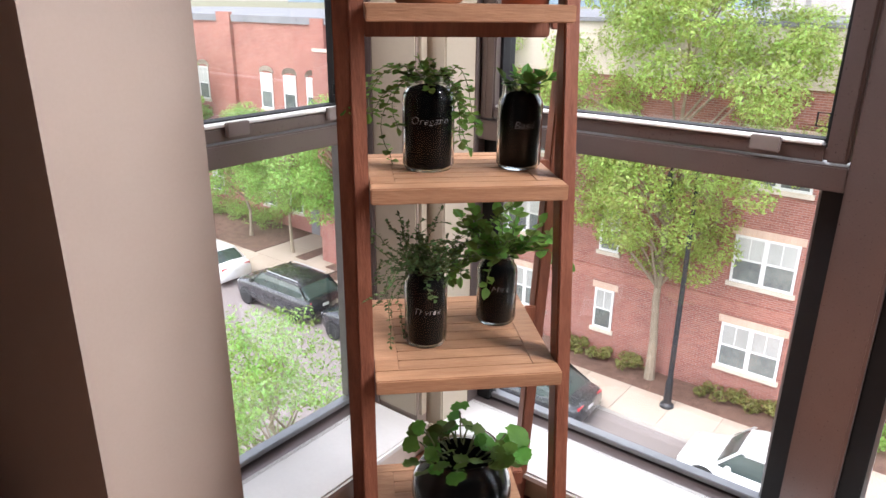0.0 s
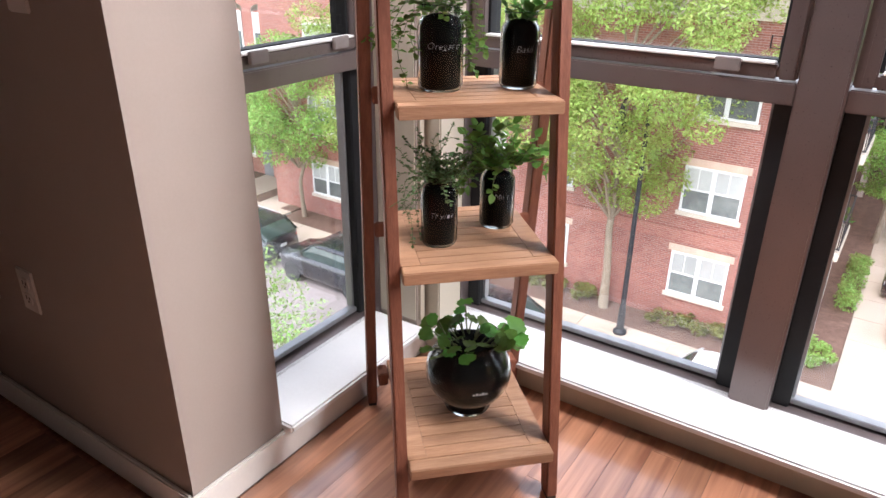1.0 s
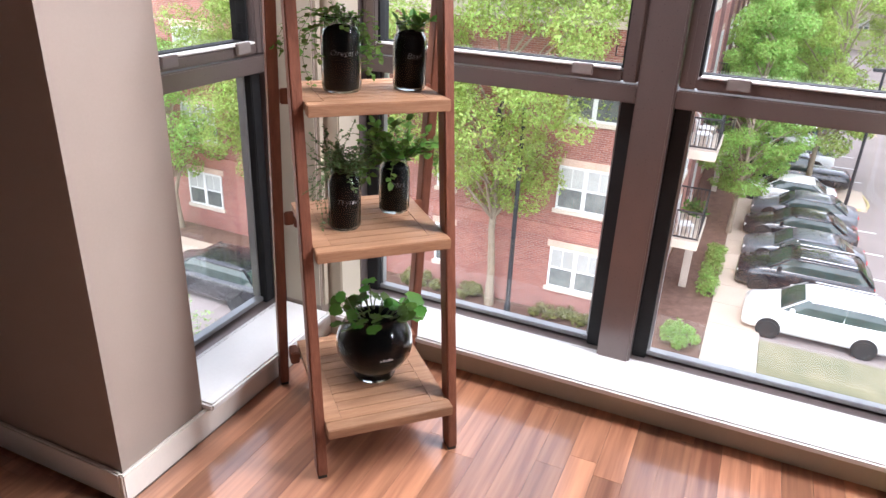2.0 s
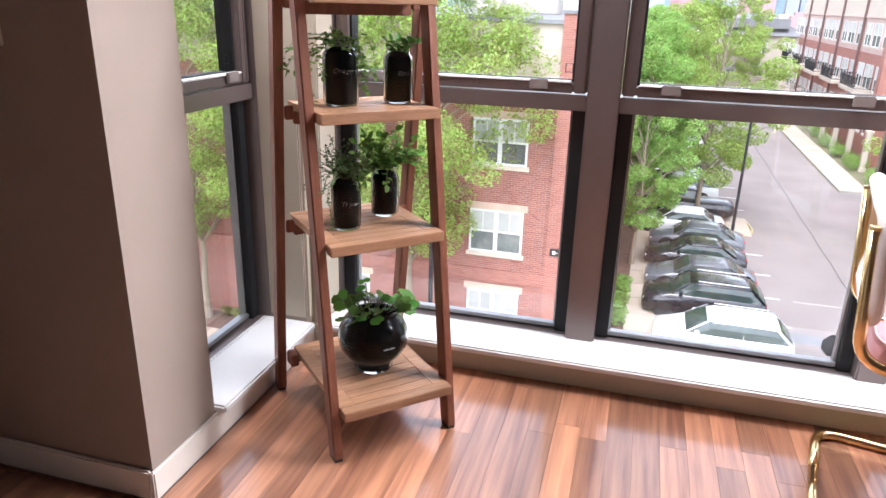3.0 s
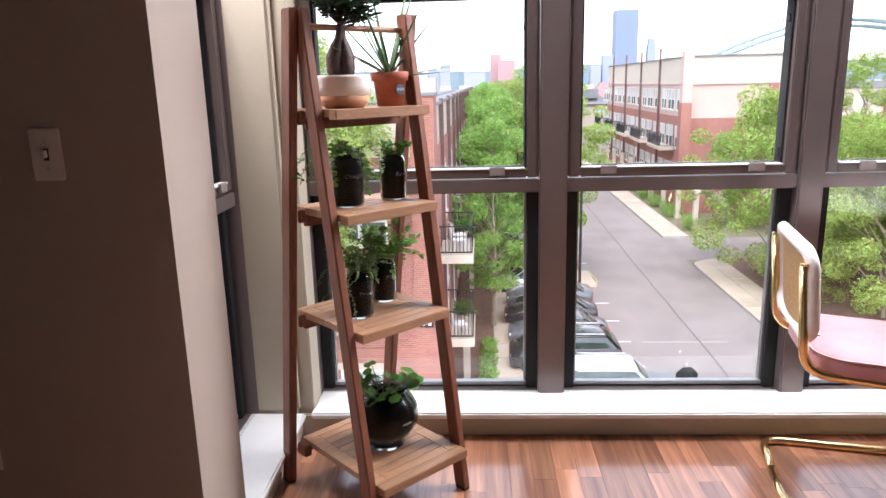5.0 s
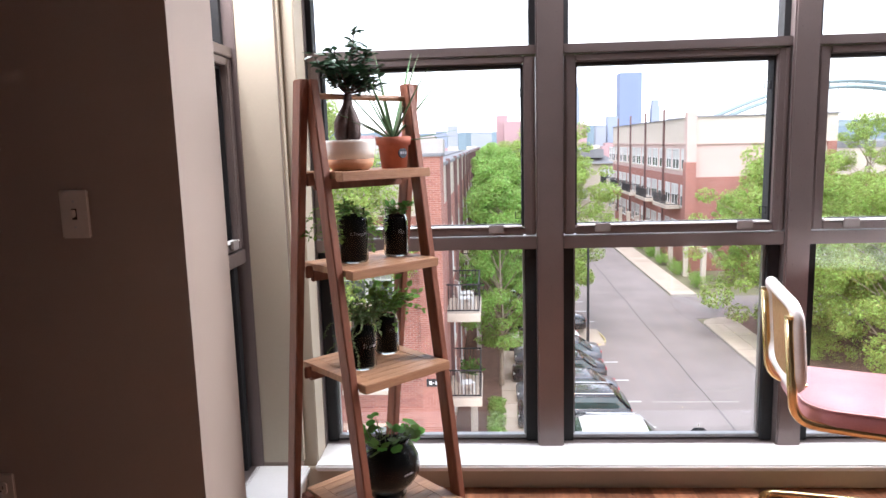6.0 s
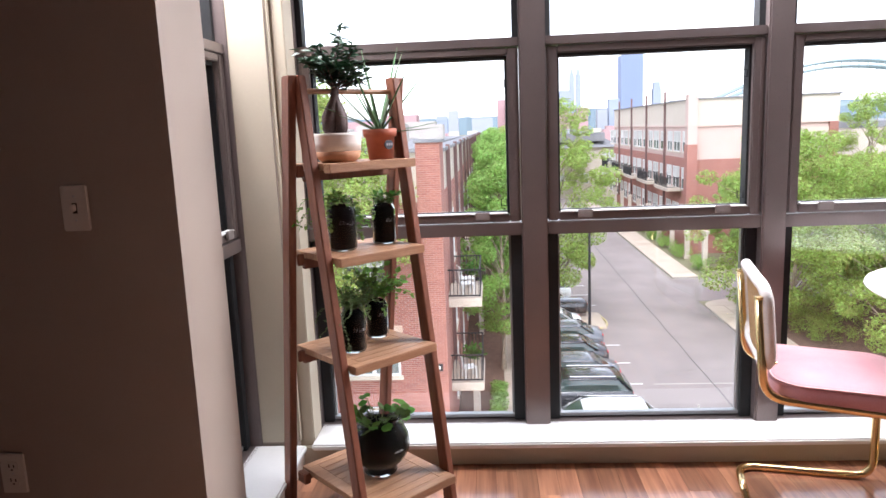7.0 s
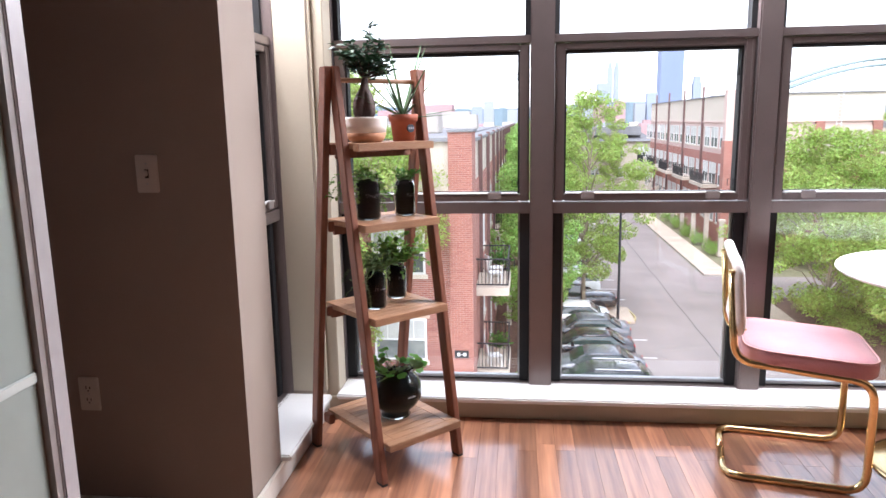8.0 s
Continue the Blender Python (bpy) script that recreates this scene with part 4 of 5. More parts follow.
island = structure("traffic_island", block(5.2, 40.2, G - 0.1, 6.75, 43.6, G + 0.12, 0.05), M_CONCRETE, "small concrete traffic island with painted kerb", "island")
part("kerb", tube(rounded([(5.2, 40.15, G + 0.05), (6.6, 40.15, G + 0.05), (6.95, 41.4, G + 0.05), (6.6, 43.65, G + 0.05), (5.2, 43.65, G + 0.05)], 0.9), 0.075, 6), M_YELLOW, island, "worn yellow kerb")
for y in (28.0, 31.0, 34.0, 37.0, 45.9, 48.9, 51.9, 54.9, 57.9):
    structure("bay_line", block(2.4, y - 0.06, G, 6.9, y + 0.06, G + 0.004), M_PAINT, "white painted bay line", "road marking")
structure("stop_line", block(7.4, 30.9, G, 11.4, 30.98, G + 0.004), M_KERB, "worn pale line", "road marking")


def window_mesh(w, h, style="double"):
    bm = bmesh.new()
    t = 0.075
    for x0, z0, x1, z1 in ((0, 0, t, h), (w - t, 0, w, h), (t, 0, w - t, t), (t, h - t, w - t, h)):
        cuboid(bm, x0, -0.05, z0, x1, 0.02, z1)
    if style == "double":
        cuboid(bm, w / 2 - 0.07, -0.05, t, w / 2 + 0.07, 0.02, h - t)
    cells = ((t, w / 2 - 0.07), (w / 2 + 0.07, w - t)) if style == "double" else ((t, w - t),)
    for a, b in cells:
        cuboid(bm, a, -0.04, h * 0.48, b, 0.015, h * 0.48 + 0.06)
        cuboid(bm, (a + b) / 2 - 0.015, -0.03, h * 0.48 + 0.06, (a + b) / 2 + 0.015, 0.015, h - t)
    return bm


_windows = {}


def facade_window(owner, m, w, h, style="double", arched=False, lintel=True):
    """A window set on a facade: frame, blind above, dark pane below, sill and lintel."""
    key = (round(w, 2), round(h, 2), style, arched, lintel)
    if key not in _windows:
        parts = {}

        def keep(n, bm, mat):
            me = bpy.data.meshes.new(n)
            bm.to_mesh(me)
            bm.free()
            me.materials.append(mat)
            parts[n] = me
        keep("window", window_mesh(w, h, style), M_WHITEPVC)
        keep("pane", block(0.07, -0.012, 0.07, w - 0.07, 0.0, h * 0.48 + 0.01), M_PANE)
        keep("blind", block(0.07, -0.014, h * 0.48 + 0.05, w - 0.07, 0.0, h - 0.07), M_BLIND)
        keep("sill", block(-0.08, -0.10, -0.14, w + 0.08, 0.02, 0), M_STONE)
        if lintel and not arched:
            keep("lintel", block(-0.12, -0.03, h, w + 0.12, 0.02, h + 0.24), M_LINTEL)
        if arched:
            bm = bmesh.new()
            pts = [(w / 2 + (w / 2 + 0.12) * math.cos(math.pi * k / 12), -0.02, h + 0.05 + 0.34 * math.sin(math.pi * k / 12)) for k in range(13)]
            low = [(w / 2 + (w / 2 - 0.02) * math.cos(math.pi * k / 12), -0.02, h - 0.05 + 0.18 * math.sin(math.pi * k / 12)) for k in range(13)]
            for k in range(12):
                bm.faces.new([bm.verts.new(p) for p in (pts[k], pts[k + 1], low[k + 1], low[k])])
            bmesh.ops.solidify(bm, geom=bm.faces[:], thickness=0.05)
            keep("lintel", bm, M_STONE)
        _windows[key] = parts
    parts = _windows[key]
    win = new("window", parts["window"])
    win.parent, win.matrix_local = owner, m
    for n, me in parts.items():
        if n != "window":
            o = new(n, me)
            o.parent = win
    return win


def front(x, y, z):
    return pose(x, y, z)


def east(x, y, z):
    """On a face that looks towards +x; window runs along +y."""
    return pose(x, y, z, 0, 0, 90)


def west(x, y, z):
    return pose(x, y, z, 0, 0, -90)


def balcony(owner, m, w=2.6, d=1.3, furnished=False):
    """A slab with an iron railing; local y points away from the wall (negative)."""
    slab = part("balcony", block(0, -d, -0.32, w, 0, 0, 0.02), M_STONE, owner, "pale stone balcony slab")
    slab.matrix_local = m
    rail = bmesh.new()
    for z in (0.10, 1.05):
        cuboid(rail, 0.03, -d + 0.03, z - 0.025, w - 0.03, -d + 0.07, z + 0.025)
        cuboid(rail, 0.03, -d + 0.07, z - 0.025, 0.07, 0, z + 0.025)
        cuboid(rail, w - 0.07, -d + 0.07, z - 0.025, w - 0.03, 0, z + 0.025)
    part("railing", rail, M_IRON, slab)
    bars = bmesh.new()
    k = 0.15
    while k < w - 0.05:
        cuboid(bars, k - 0.012, -d + 0.04, 0.1, k + 0.012, -d + 0.06, 1.05)
        k += 0.13
    k = 0.12
    while k < d:
        for x in (0.05, w - 0.05):
            cuboid(bars, x - 0.012, -k - 0.012, 0.1, x + 0.012, -k + 0.012, 1.05)
        k += 0.13
    tagged(part("baluster", bars, M_IRON, slab), kind="stuff")
    return slab


# building across the street
hall = thing("brick_apartment_building", "four-storey red brick apartment building with beige top band and balconies", "building")
part("wall", block(-24, 21.5, G, -2.45, 60, -0.9), M_BRICK, hall, "red brick wall")
part("wall", block(-21.9, 21.53, -0.9, -2.45, 60, 0.62), M_STUCCO, hall, "beige stucco top band")
part("corner_pier", block(-2.45, 21.42, G, -1.66, 23.0, 0.92), M_BRICK_RED, hall, "brighter brick corner pier")
part("wall", block(-2.45, 23.0, G, -1.74, 118, -0.9), M_BRICK_RED, hall, "red brick side wall")
part("wall", block(-2.45, 23.0, -0.9, -1.78, 118, 0.55), M_STUCCO, hall, "beige stucco side band")
part("string_course", block(-24, 21.44, -7.98, -2.45, 21.5, -7.55), M_BRICK_RED, hall, "brighter brick band")
part("string_course", block(-24, 21.46, -1.0, -2.45, 21.5, -0.86), M_STONE, hall)
part("roof", block(-22.0, 21.4, 0.62, -2.45, 60, 0.74), M_ROOF, hall)
part("roof", block(-2.45, 23.0, 0.55, -1.66, 118, 0.67), M_ROOF, hall)
part("coping", block(-2.5, 21.37, 0.92, -1.61, 23.05, 1.0), M_ROOF, hall)
for x, y, w, d, h in ((-6, 30, 2.2, 1.6, 0.9), (-9, 36, 1.5, 1.5, 0.8), (-12, 29, 2.5, 2, 0.7), (-4.5, 42, 1.6, 1.6, 0.9), (-7, 50, 3, 2, 1.2), (-15, 34, 2, 2, 0.9)):
    part("roof_unit", block(x, y, 0.74, x + w, y + d, 0.74 + h, 0.05), M_KERB, hall, "grey rooftop unit")
for k in range(16):
    y = 26.0 + 5.6 * k
    part("downpipe", block(-1.76, y, G + 2, -1.6, y + 0.16, 0.75), M_PIPE, hall, "red-brown downpipe")
for z in (-9.86, -6.92, -3.85):
    for x, w, style in ((-5.12, 1.84, "double"), (-9.55, 0.72, "single"), (-13.4, 1.84, "double"), (-17.6, 0.72, "single"), (-21.5, 1.84, "double")):
        facade_window(hall, front(x, 21.5, z), w, 1.52, style)
for k in range(14):
    for z in (-10.0, -7.0, -4.0):
        if k % 2:
            facade_window(hall, east(-1.74, 24.2 + 3.1 * k, z), 1.5, 2.0, "double")
for k, y in enumerate((23.4, 36.5, 48, 60, 72)):
    for z in (-7.95, -4.75):
        balcony(hall, east(-1.74, y, z), 2.9, 1.25)
        part("pier", block(-1.0, y + 2.6, z - 2.95, -0.72, y + 2.88, z - 0.32), M_STUCCO, hall, "cream balcony post") if z < -7 else None
sign = thing("building_sign", "small dark sign with pale marks on the brick pier", "sign", pose(-2.07, 21.40, -6.63))
part("plate", block(-0.24, -0.03, -0.13, 0.24, 0.02, 0.13, 0.01), M_IRON, sign)
marks = bmesh.new()
for x0, x1 in ((-0.15, -0.05), (-0.02, 0.03), (0.06, 0.16)):
    cuboid(marks, x0, -0.036, -0.06 if x1 - x0 > 0.06 else -0.015, x1, -0.029, 0.06 if x1 - x0 > 0.06 else 0.015)
part("lettering", marks, M_PAINT, sign, "pale bars")
for z, y in ((-7.95, 24.0), (-4.75, 24.1), (-4.75, 25.0)):
    c = thing("balcony_chair", "white plastic garden chair on a balcony", "chair", pose(-1.05, y, z, 0, 0, 200), "balcony chairs")
    part("seat", block(-0.25, -0.25, 0.40, 0.25, 0.25, 0.45, 0.02), M_WHITEPVC, c)
    part("backrest", block(0.2, -0.25, 0.45, 0.26, 0.25, 0.95, 0.02, pose(0.03, 0, 0, 0, 6, 0)), M_WHITEPVC, c)
    for sx in (-0.21, 0.21):
        for sy in (-0.21, 0.21):
            part("leg", block(sx - 0.02, sy - 0.02, 0, sx + 0.02, sy + 0.02, 0.41), M_WHITEPVC, c)

for z, y in ((-7.95, 25.2), (-4.75, 25.9)):
    pot = thing("balcony_plant", "bushy green plant in a pale pot on a balcony", "plant", pose(-0.95, y, z), "balcony plants")
    part("pot", lathe([(0.001, 0), (0.15, 0), (0.2, 0.32), (0.22, 0.36), (0.17, 0.36), (0.001, 0.33)], 16), M_STONE, pot, "pale stone pot", True)
    herb(pot, M_LEAF_BRIGHT, 34, 0.13, 0.09, 0.16, 0.34, 0.55, 0.06, int(90 + y), pairs=6, lift=1.2, wobble=0.3, thick=0.006)
structure("asphalt_patch", block(6.75, 26.6, G, 7.9, 27.5, G + 0.005), M_ROOF, "dark patched square in the asphalt", "road patch")

# building with arched windows further along the street
mill = thing("arched_brick_building", "old red brick building with arched upper windows", "building")
part("wall", block(-62, 24, G, -25.9, 44, 0.0), M_BRICK_RED, mill, "red brick wall")
part("pier", block(-34.4, 23.8, G, -33.2, 24.0, 0.5), M_BRICK_RED, mill, "brick pilaster")
part("pier", block(-26.8, 23.85, G, -25.85, 24.0, 0.3), M_BRICK_RED, mill, "brick pilaster")
part("roof", block(-62.2, 23.9, 0.0, -25.7, 44, 0.35), M_ROOF, mill)
part("porch_roof", block(-30.5, 22.6, -8.3, -26.3, 24, -8.1), M_ROOF, mill)
for x in (-38.8, -36.9, -31.1, -29.2, -27.4, -42.5, -45):
    facade_window(mill, front(x, 24, -4.4), 0.98, 1.85, "single", True)
for x in (-31.6, -29.3, -36.5, -41):
    facade_window(mill, front(x, 24, -9.9), 1.1, 1.3, "single")
part("door", block(-27.6, 23.93, G, -26.7, 24.0, -8.7, 0.02), M_ROOF, mill, "grey door")

# building at the right of the lane
block_b = thing("long_brick_building", "long brick and cream apartment building with balconies and tall downpipes", "building")
part("wall", block(18.5, 64, G, 31, 106, -2.3), M_BRICK_RED, block_b, "red brick wall")
part("wall", block(18.55, 64.05, -2.3, 30.9, 106, 0.7), M_STUCCO_PINK, block_b, "rose stucco storey")
part("wall", block(18.5, 64.0, 0.7, 31.0, 106, 3.1), M_STUCCO, block_b, "cream stucco top band")
part("wall", block(31.0, 66, -2.5, 48, 106, 0.0), M_STUCCO, block_b, "cream lower wing")
part("wall", block(31.0, 66, G, 48, 106, -2.5), M_BRICK_RED, block_b, "red brick lower wing")
part("string_course", block(18.4, 63.9, 0.66, 31.05, 106, 0.78), M_STUCCO_PINK, block_b)
part("roof", block(18.35, 63.85, 3.1, 31.15, 106, 3.22), M_ROOF, block_b)
part("roof", block(31.0, 65.9, 0.0, 48.1, 106, 0.55), M_ROOF, block_b)
part("corner_pier", block(17.65, 63.4, -0.9, 18.5, 64.3, 3.55), M_STUCCO_PINK, block_b, "rose corner pier")
part("corner_pier", block(17.6, 63.35, G, 18.5, 64.35, -0.9), M_BRICK_RED, block_b, "brick corner pier")
roof_ladder = part("ladder", block(27.05, 63.86, 0.3, 27.1, 63.92, 3.3), M_WHITEPVC, block_b, "pale roof ladder")
rungs = block(27.45, 63.86, 0.3, 27.5, 63.92, 3.3)
for k in range(10):
    cuboid(rungs, 27.1, 63.87, 0.45 + 0.3 * k, 27.45, 63.91, 0.5 + 0.3 * k)
part("rung", rungs, M_WHITEPVC, roof_ladder)
part("panel", block(26.1, 63.9, -1.95, 30.1, 64.0, 0.25), M_STUCCO, block_b, "cream wall panel")
for x, y, z in ((25.35, 63.75, 0.68), (30.1, 63.75, 0.68), (36.5, 65.75, -0.2), (41.5, 65.75, -0.2)):
    part("pier", block(x, y, G, x + 0.75, y + 0.3, z), M_BRICK_RED, block_b, "brick pier")
for k in range(5):
    y = 66.1 + 8.8 * k
    if k:
        part("downpipe", block(18.3, y, G + 2, 18.5, y + 0.2, 4.3), M_PIPE, block_b, "tall red-brown downpipe")
    for z, h in ((-1.75, 2.0), (-5.3, 2.1), (-8.9, 2.1)):
        for dy, w in ((2.2, 1.15), (5.5, 2.4), (8.0, 1.9)):
            facade_window(block_b, west(18.5 + (0.05 if z > -2 else 0), y + dy, z), w, h, "single" if w < 1.5 else "double", lintel=False)
for k in range(5):
    balcony(block_b, west(18.5, 74.0 + 8.8 * k, -5.25), 5.6, 1.4)
for k in range(9):
    y = 56.5 + 5.2 * k
    p = thing("porch_post", "cream square porch post beside the walk", "post", pose(17.3, y, G), "porch posts")
    part("shaft", block(-0.2, -0.2, 0, 0.2, 0.2, 3.1, 0.03), M_STUCCO, p)
    part("cap", block(-0.28, -0.28, 3.1, 0.28, 0.28, 3.3, 0.03), M_STUCCO, p)
    part("base", block(-0.27, -0.27, 0, 0.27, 0.27, 0.35, 0.03), M_STUCCO, p)
grey_house = thing("beige_house", "beige house with grey roof at the end of the lane", "building")
part("wall", block(2, 118, G, 21, 140, -2.6), M_STUCCO, grey_house)
rb = bmesh.new()
for z, inset in ((-2.6, -0.5), (0.0, 3.5)):
    for x, y in ((2 + inset, 118 + inset), (21 - inset, 118 + inset), (21 - inset, 140 - inset), (2 + inset, 140 - inset)):
        rb.verts.new((x, y, z))
rb.verts.ensure_lookup_table()
for k in range(4):
    rb.faces.new([rb.verts[i] for i in (k, (k + 1) % 4, 4 + (k + 1) % 4, 4 + k)])
rb.faces.new([rb.verts[i] for i in (4, 5, 6, 7)])
rb.faces.new([rb.verts[i] for i in (3, 2, 1, 0)])
part("roof", rb, M_ROOF, grey_house)
for x in (11.0, 15.0, 18.6):
    for z in (-5.2, -8.6):
        facade_window(grey_house, front(x, 118, z), 1.3, 1.7, "double", lintel=False)
part("dormer", block(9, 117.8, -1.6, 19, 121, -0.2), M_ROOF, grey_house)

# ---- trees and hedges ----


def leaf_cloud(count, size, clusters, seed, flat=0.75):
    """Many small four-cornered leaves gathered round cluster centres (x, y, z, radius)."""
    g = np.random.RandomState(seed)
    w = np.array([c[3] ** 2 for c in clusters])
    which = g.choice(len(clusters), count, p=w / w.sum())
    c = np.array(clusters)[which]
    d = g.normal(size=(count, 3))
    d /= np.linalg.norm(d, axis=1)[:, None]
    rad = c[:, 3] * g.uniform(0.45, 1.05, count) ** 0.6
    p = c[:, :3] + d * rad[:, None] * np.array([1, 1, flat])
    nrm = d * 0.6 + g.normal(size=(count, 3)) * 0.5 + np.array([0, 0, 0.6])
    nrm /= np.linalg.norm(nrm, axis=1)[:, None]
    a = np.cross(nrm, g.normal(size=(count, 3)))
    a /= np.linalg.norm(a, axis=1)[:, None]
    b = np.cross(nrm, a)
    s = (size * g.uniform(0.55, 1.3, count))[:, None]
    quad = np.stack([p - a * s, p + b * s * 0.45 + nrm * s * 0.12, p + a * s, p - b * s * 0.45 + nrm * s * 0.12], axis=1)
    me = bpy.data.meshes.new("crown")
    me.vertices.add(count * 4)
    me.vertices.foreach_set("co", quad.reshape(-1))
    me.loops.add(count * 4)
    me.loops.foreach_set("vertex_index", np.arange(count * 4))
    me.polygons.add(count)
    me.polygons.foreach_set("loop_start", np.arange(0, count * 4, 4))
    me.update(calc_edges=True)
    return me


def tree_meshes(height, radius, clear, seed, count, leaf, mat, form=1.0, spread=0.78, tuft=(0.11, 0.27), low=0.12, clumps=95, rise=1.0):
    """Trunk with limbs, and a crown gathered at the limb ends."""
    rr = random.Random(seed)
    bm = bmesh.new()

    def add(b):
        me = bpy.data.meshes.new("tmp")
        b.to_mesh(me)
        b.free()
        bm.from_mesh(me)
        bpy.data.meshes.remove(me)
    r0 = 0.0165 * height / 2 + 0.04
    stem = [(rr.uniform(-0.05, 0.05) * k, rr.uniform(-0.05, 0.05) * k, height * 0.9 * k / 8) for k in range(9)]
    add(tube(stem, r0, 9, radii=[r0 * (1.25 if k == 0 else 1 - 0.11 * k) for k in range(9)]))
    clusters = []
    for k in range(clumps):
        f = rr.uniform(0, 1) ** rise
        z = clear + (height - clear) * f
        reach = radius * spread * (math.sin(math.pi * min(1, low + (0.94 - low) * f ** form)) ** 0.7) * rr.uniform(0.45, 1.25)
        a = rr.uniform(0, 2 * math.pi)
        tip = Vector((math.cos(a) * reach, math.sin(a) * reach, z))
        z0 = max(clear * 0.8, z - reach * 0.8 - 0.5)
        root = Vector((stem[min(8, int(8 * z0 / (height * 0.9)))][0], stem[min(8, int(8 * z0 / (height * 0.9)))][1], z0))
        mid = root.lerp(tip, 0.5) + Vector((rr.uniform(-0.2, 0.2), rr.uniform(-0.2, 0.2), 0.15 * reach))
        if k < 40:
            add(tube([root, mid, tip], 0.03, 5, radii=[r0 * 0.34, r0 * 0.2, r0 * 0.06]))
        clusters.append((*tip, radius * rr.uniform(*tuft)))
    clusters.append((0, 0, height * 0.93, radius * 0.28))
    trunk = bpy.data.meshes.new("trunk")
    bm.to_mesh(trunk)
    bm.free()
    trunk.materials.append(M_TRUNK)
    crown = leaf_cloud(count, leaf, clusters, seed)
    crown.materials.append(mat)
    return trunk, crown


TREES = {
    "street": tree_meshes(13.6, 4.0, 4.3, 31, 100000, 0.066, M_CROWN, 0.95, 0.9, (0.12, 0.25), 0.04, 150, 0.75),
    "lane": tree_meshes(13.5, 3.6, 3.2, 32, 32000, 0.085, M_CROWN, 1.0, 0.88, (0.1, 0.25)),
    "deep": tree_meshes(12.0, 2.5, 2.6, 33, 34000, 0.082, M_CROWN_DEEP, 0.9, 0.92, (0.12, 0.28)),
    "young": tree_meshes(7.0, 2.7, 2.7, 36, 26000, 0.066, M_CROWN_DEEP),
    "broad": tree_meshes(9.5, 4.6, 1.3, 34, 40000, 0.095, M_CROWN, 1.0, 0.9, (0.09, 0.22)),
    "small": tree_meshes(5.7, 2.6, 1.6, 35, 19000, 0.05, M_CROWN_DEEP),
}


def tree(kind, x, y, turn=0.0, scale=1.0, label="leafy green street tree with slender pale trunk", z=G):
    t = thing("tree", label, "tree", pose(x, y, z, 0, 0, turn), "street trees")
    t.scale = (scale, scale, scale)
    for n, me in zip(("trunk", "crown"), TREES[kind]):
        o = new(n, me)
        o.parent = t
    return t


tree("street", -7.05, 20.95, 0)
tree("street", -15.5, 20.9, 120, 0.95)
tree("young", -29.8, 21.6, 60, 0.98)
tree("deep", -36.0, 21.4, 10, 0.85)
tree("young", -26.0, 21.3, 130, 0.95)
tree("young", -21.6, 20.9, 200, 1.15)
tree("small", -10.8, 8.3, 0, 1.0, "young tree with feathery light green leaves below the window")
tree("lane", 3.8, 42.2, 40, 1.0, "tall light green tree on the traffic island")
for k, (x, y, s) in enumerate(((0.35, 33.0, 0.86), (0.5, 39.5, 0.93), (0.5, 46.5, 0.97), (0.4, 55, 0.98), (0.3, 65, 0.98), (0.3, 78, 1.0))):
    tree("deep", x, y, 70 * k, s, "dense deep green tree beside the brick building")
for k, (x, y, s, kind) in enumerate(((17.8, 41.0, 1.18, "broad"), (20.2, 34.0, 1.02, "broad"), (24.5, 38.5, 1.05, "broad"), (27, 32.0, 0.95, "broad"), (23.5, 44.5, 1.0, "broad"), (30, 41, 1.1, "broad"), (19.8, 57.5, 0.62, "deep"), (24, 58, 0.9, "broad"), (30.5, 58, 1.0, "lane"), (38, 56, 1.0, "lane"))):
    tree(kind, x, y, 50 * k, s, "bushy light green tree beside the lane")
for k, (x, y) in enumerate(((3.0, 60), (4.0, 74), (8.5, 112), (2.5, 92), (13.5, 114))):
    tree("lane", x, y, 90 * k, 0.9)


def hedge(x0, y0, x1, y1, h, seed, mat=M_HEDGE, base=G + 0.12):
    g = random.Random(seed)
    n = max(6, int((x1 - x0 + y1 - y0) * 9))
    cl = [(g.uniform(x0, x1), g.uniform(y0, y1), base + h * g.uniform(0.15, 0.75), h * g.uniform(0.25, 0.36)) for _ in range(n)]
    me = leaf_cloud(int(90 * n), 0.055, cl, seed, 0.8)
    me.name = "hedge"
    me.materials.append(mat)
    ob = tagged(new("hedge", me), "low clipped green hedge in the mulch bed", "hedge", kind="stuff")
    return ob


hedge(-10.5, 20.75, -7.2, 21.35, 0.62, 1)
hedge(-5.4, 20.75, -2.9, 21.35, 0.62, 2)
hedge(-15, 20.75, -11.5, 21.35, 0.62, 3)
hedge(-36, 22.6, -29.5, 23.6, 1.2, 4, M_CROWN_DEEP)
hedge(-0.15, 25.2, 0.3, 30.0, 0.8, 5, M_CROWN_DEEP)
hedge(17.0, 36.0, 21.0, 44.5, 1.3, 7, M_CROWN)
hedge(-0.9, 20.9, 0.1, 22.3, 0.6, 6, M_CROWN_DEEP)
for k in range(6):
    hedge(16.4, 56.0 + 5.2 * k, 17.8, 58.5 + 5.2 * k, 1.2, 10 + k, M_CROWN_DEEP)

# ---- street furniture ----


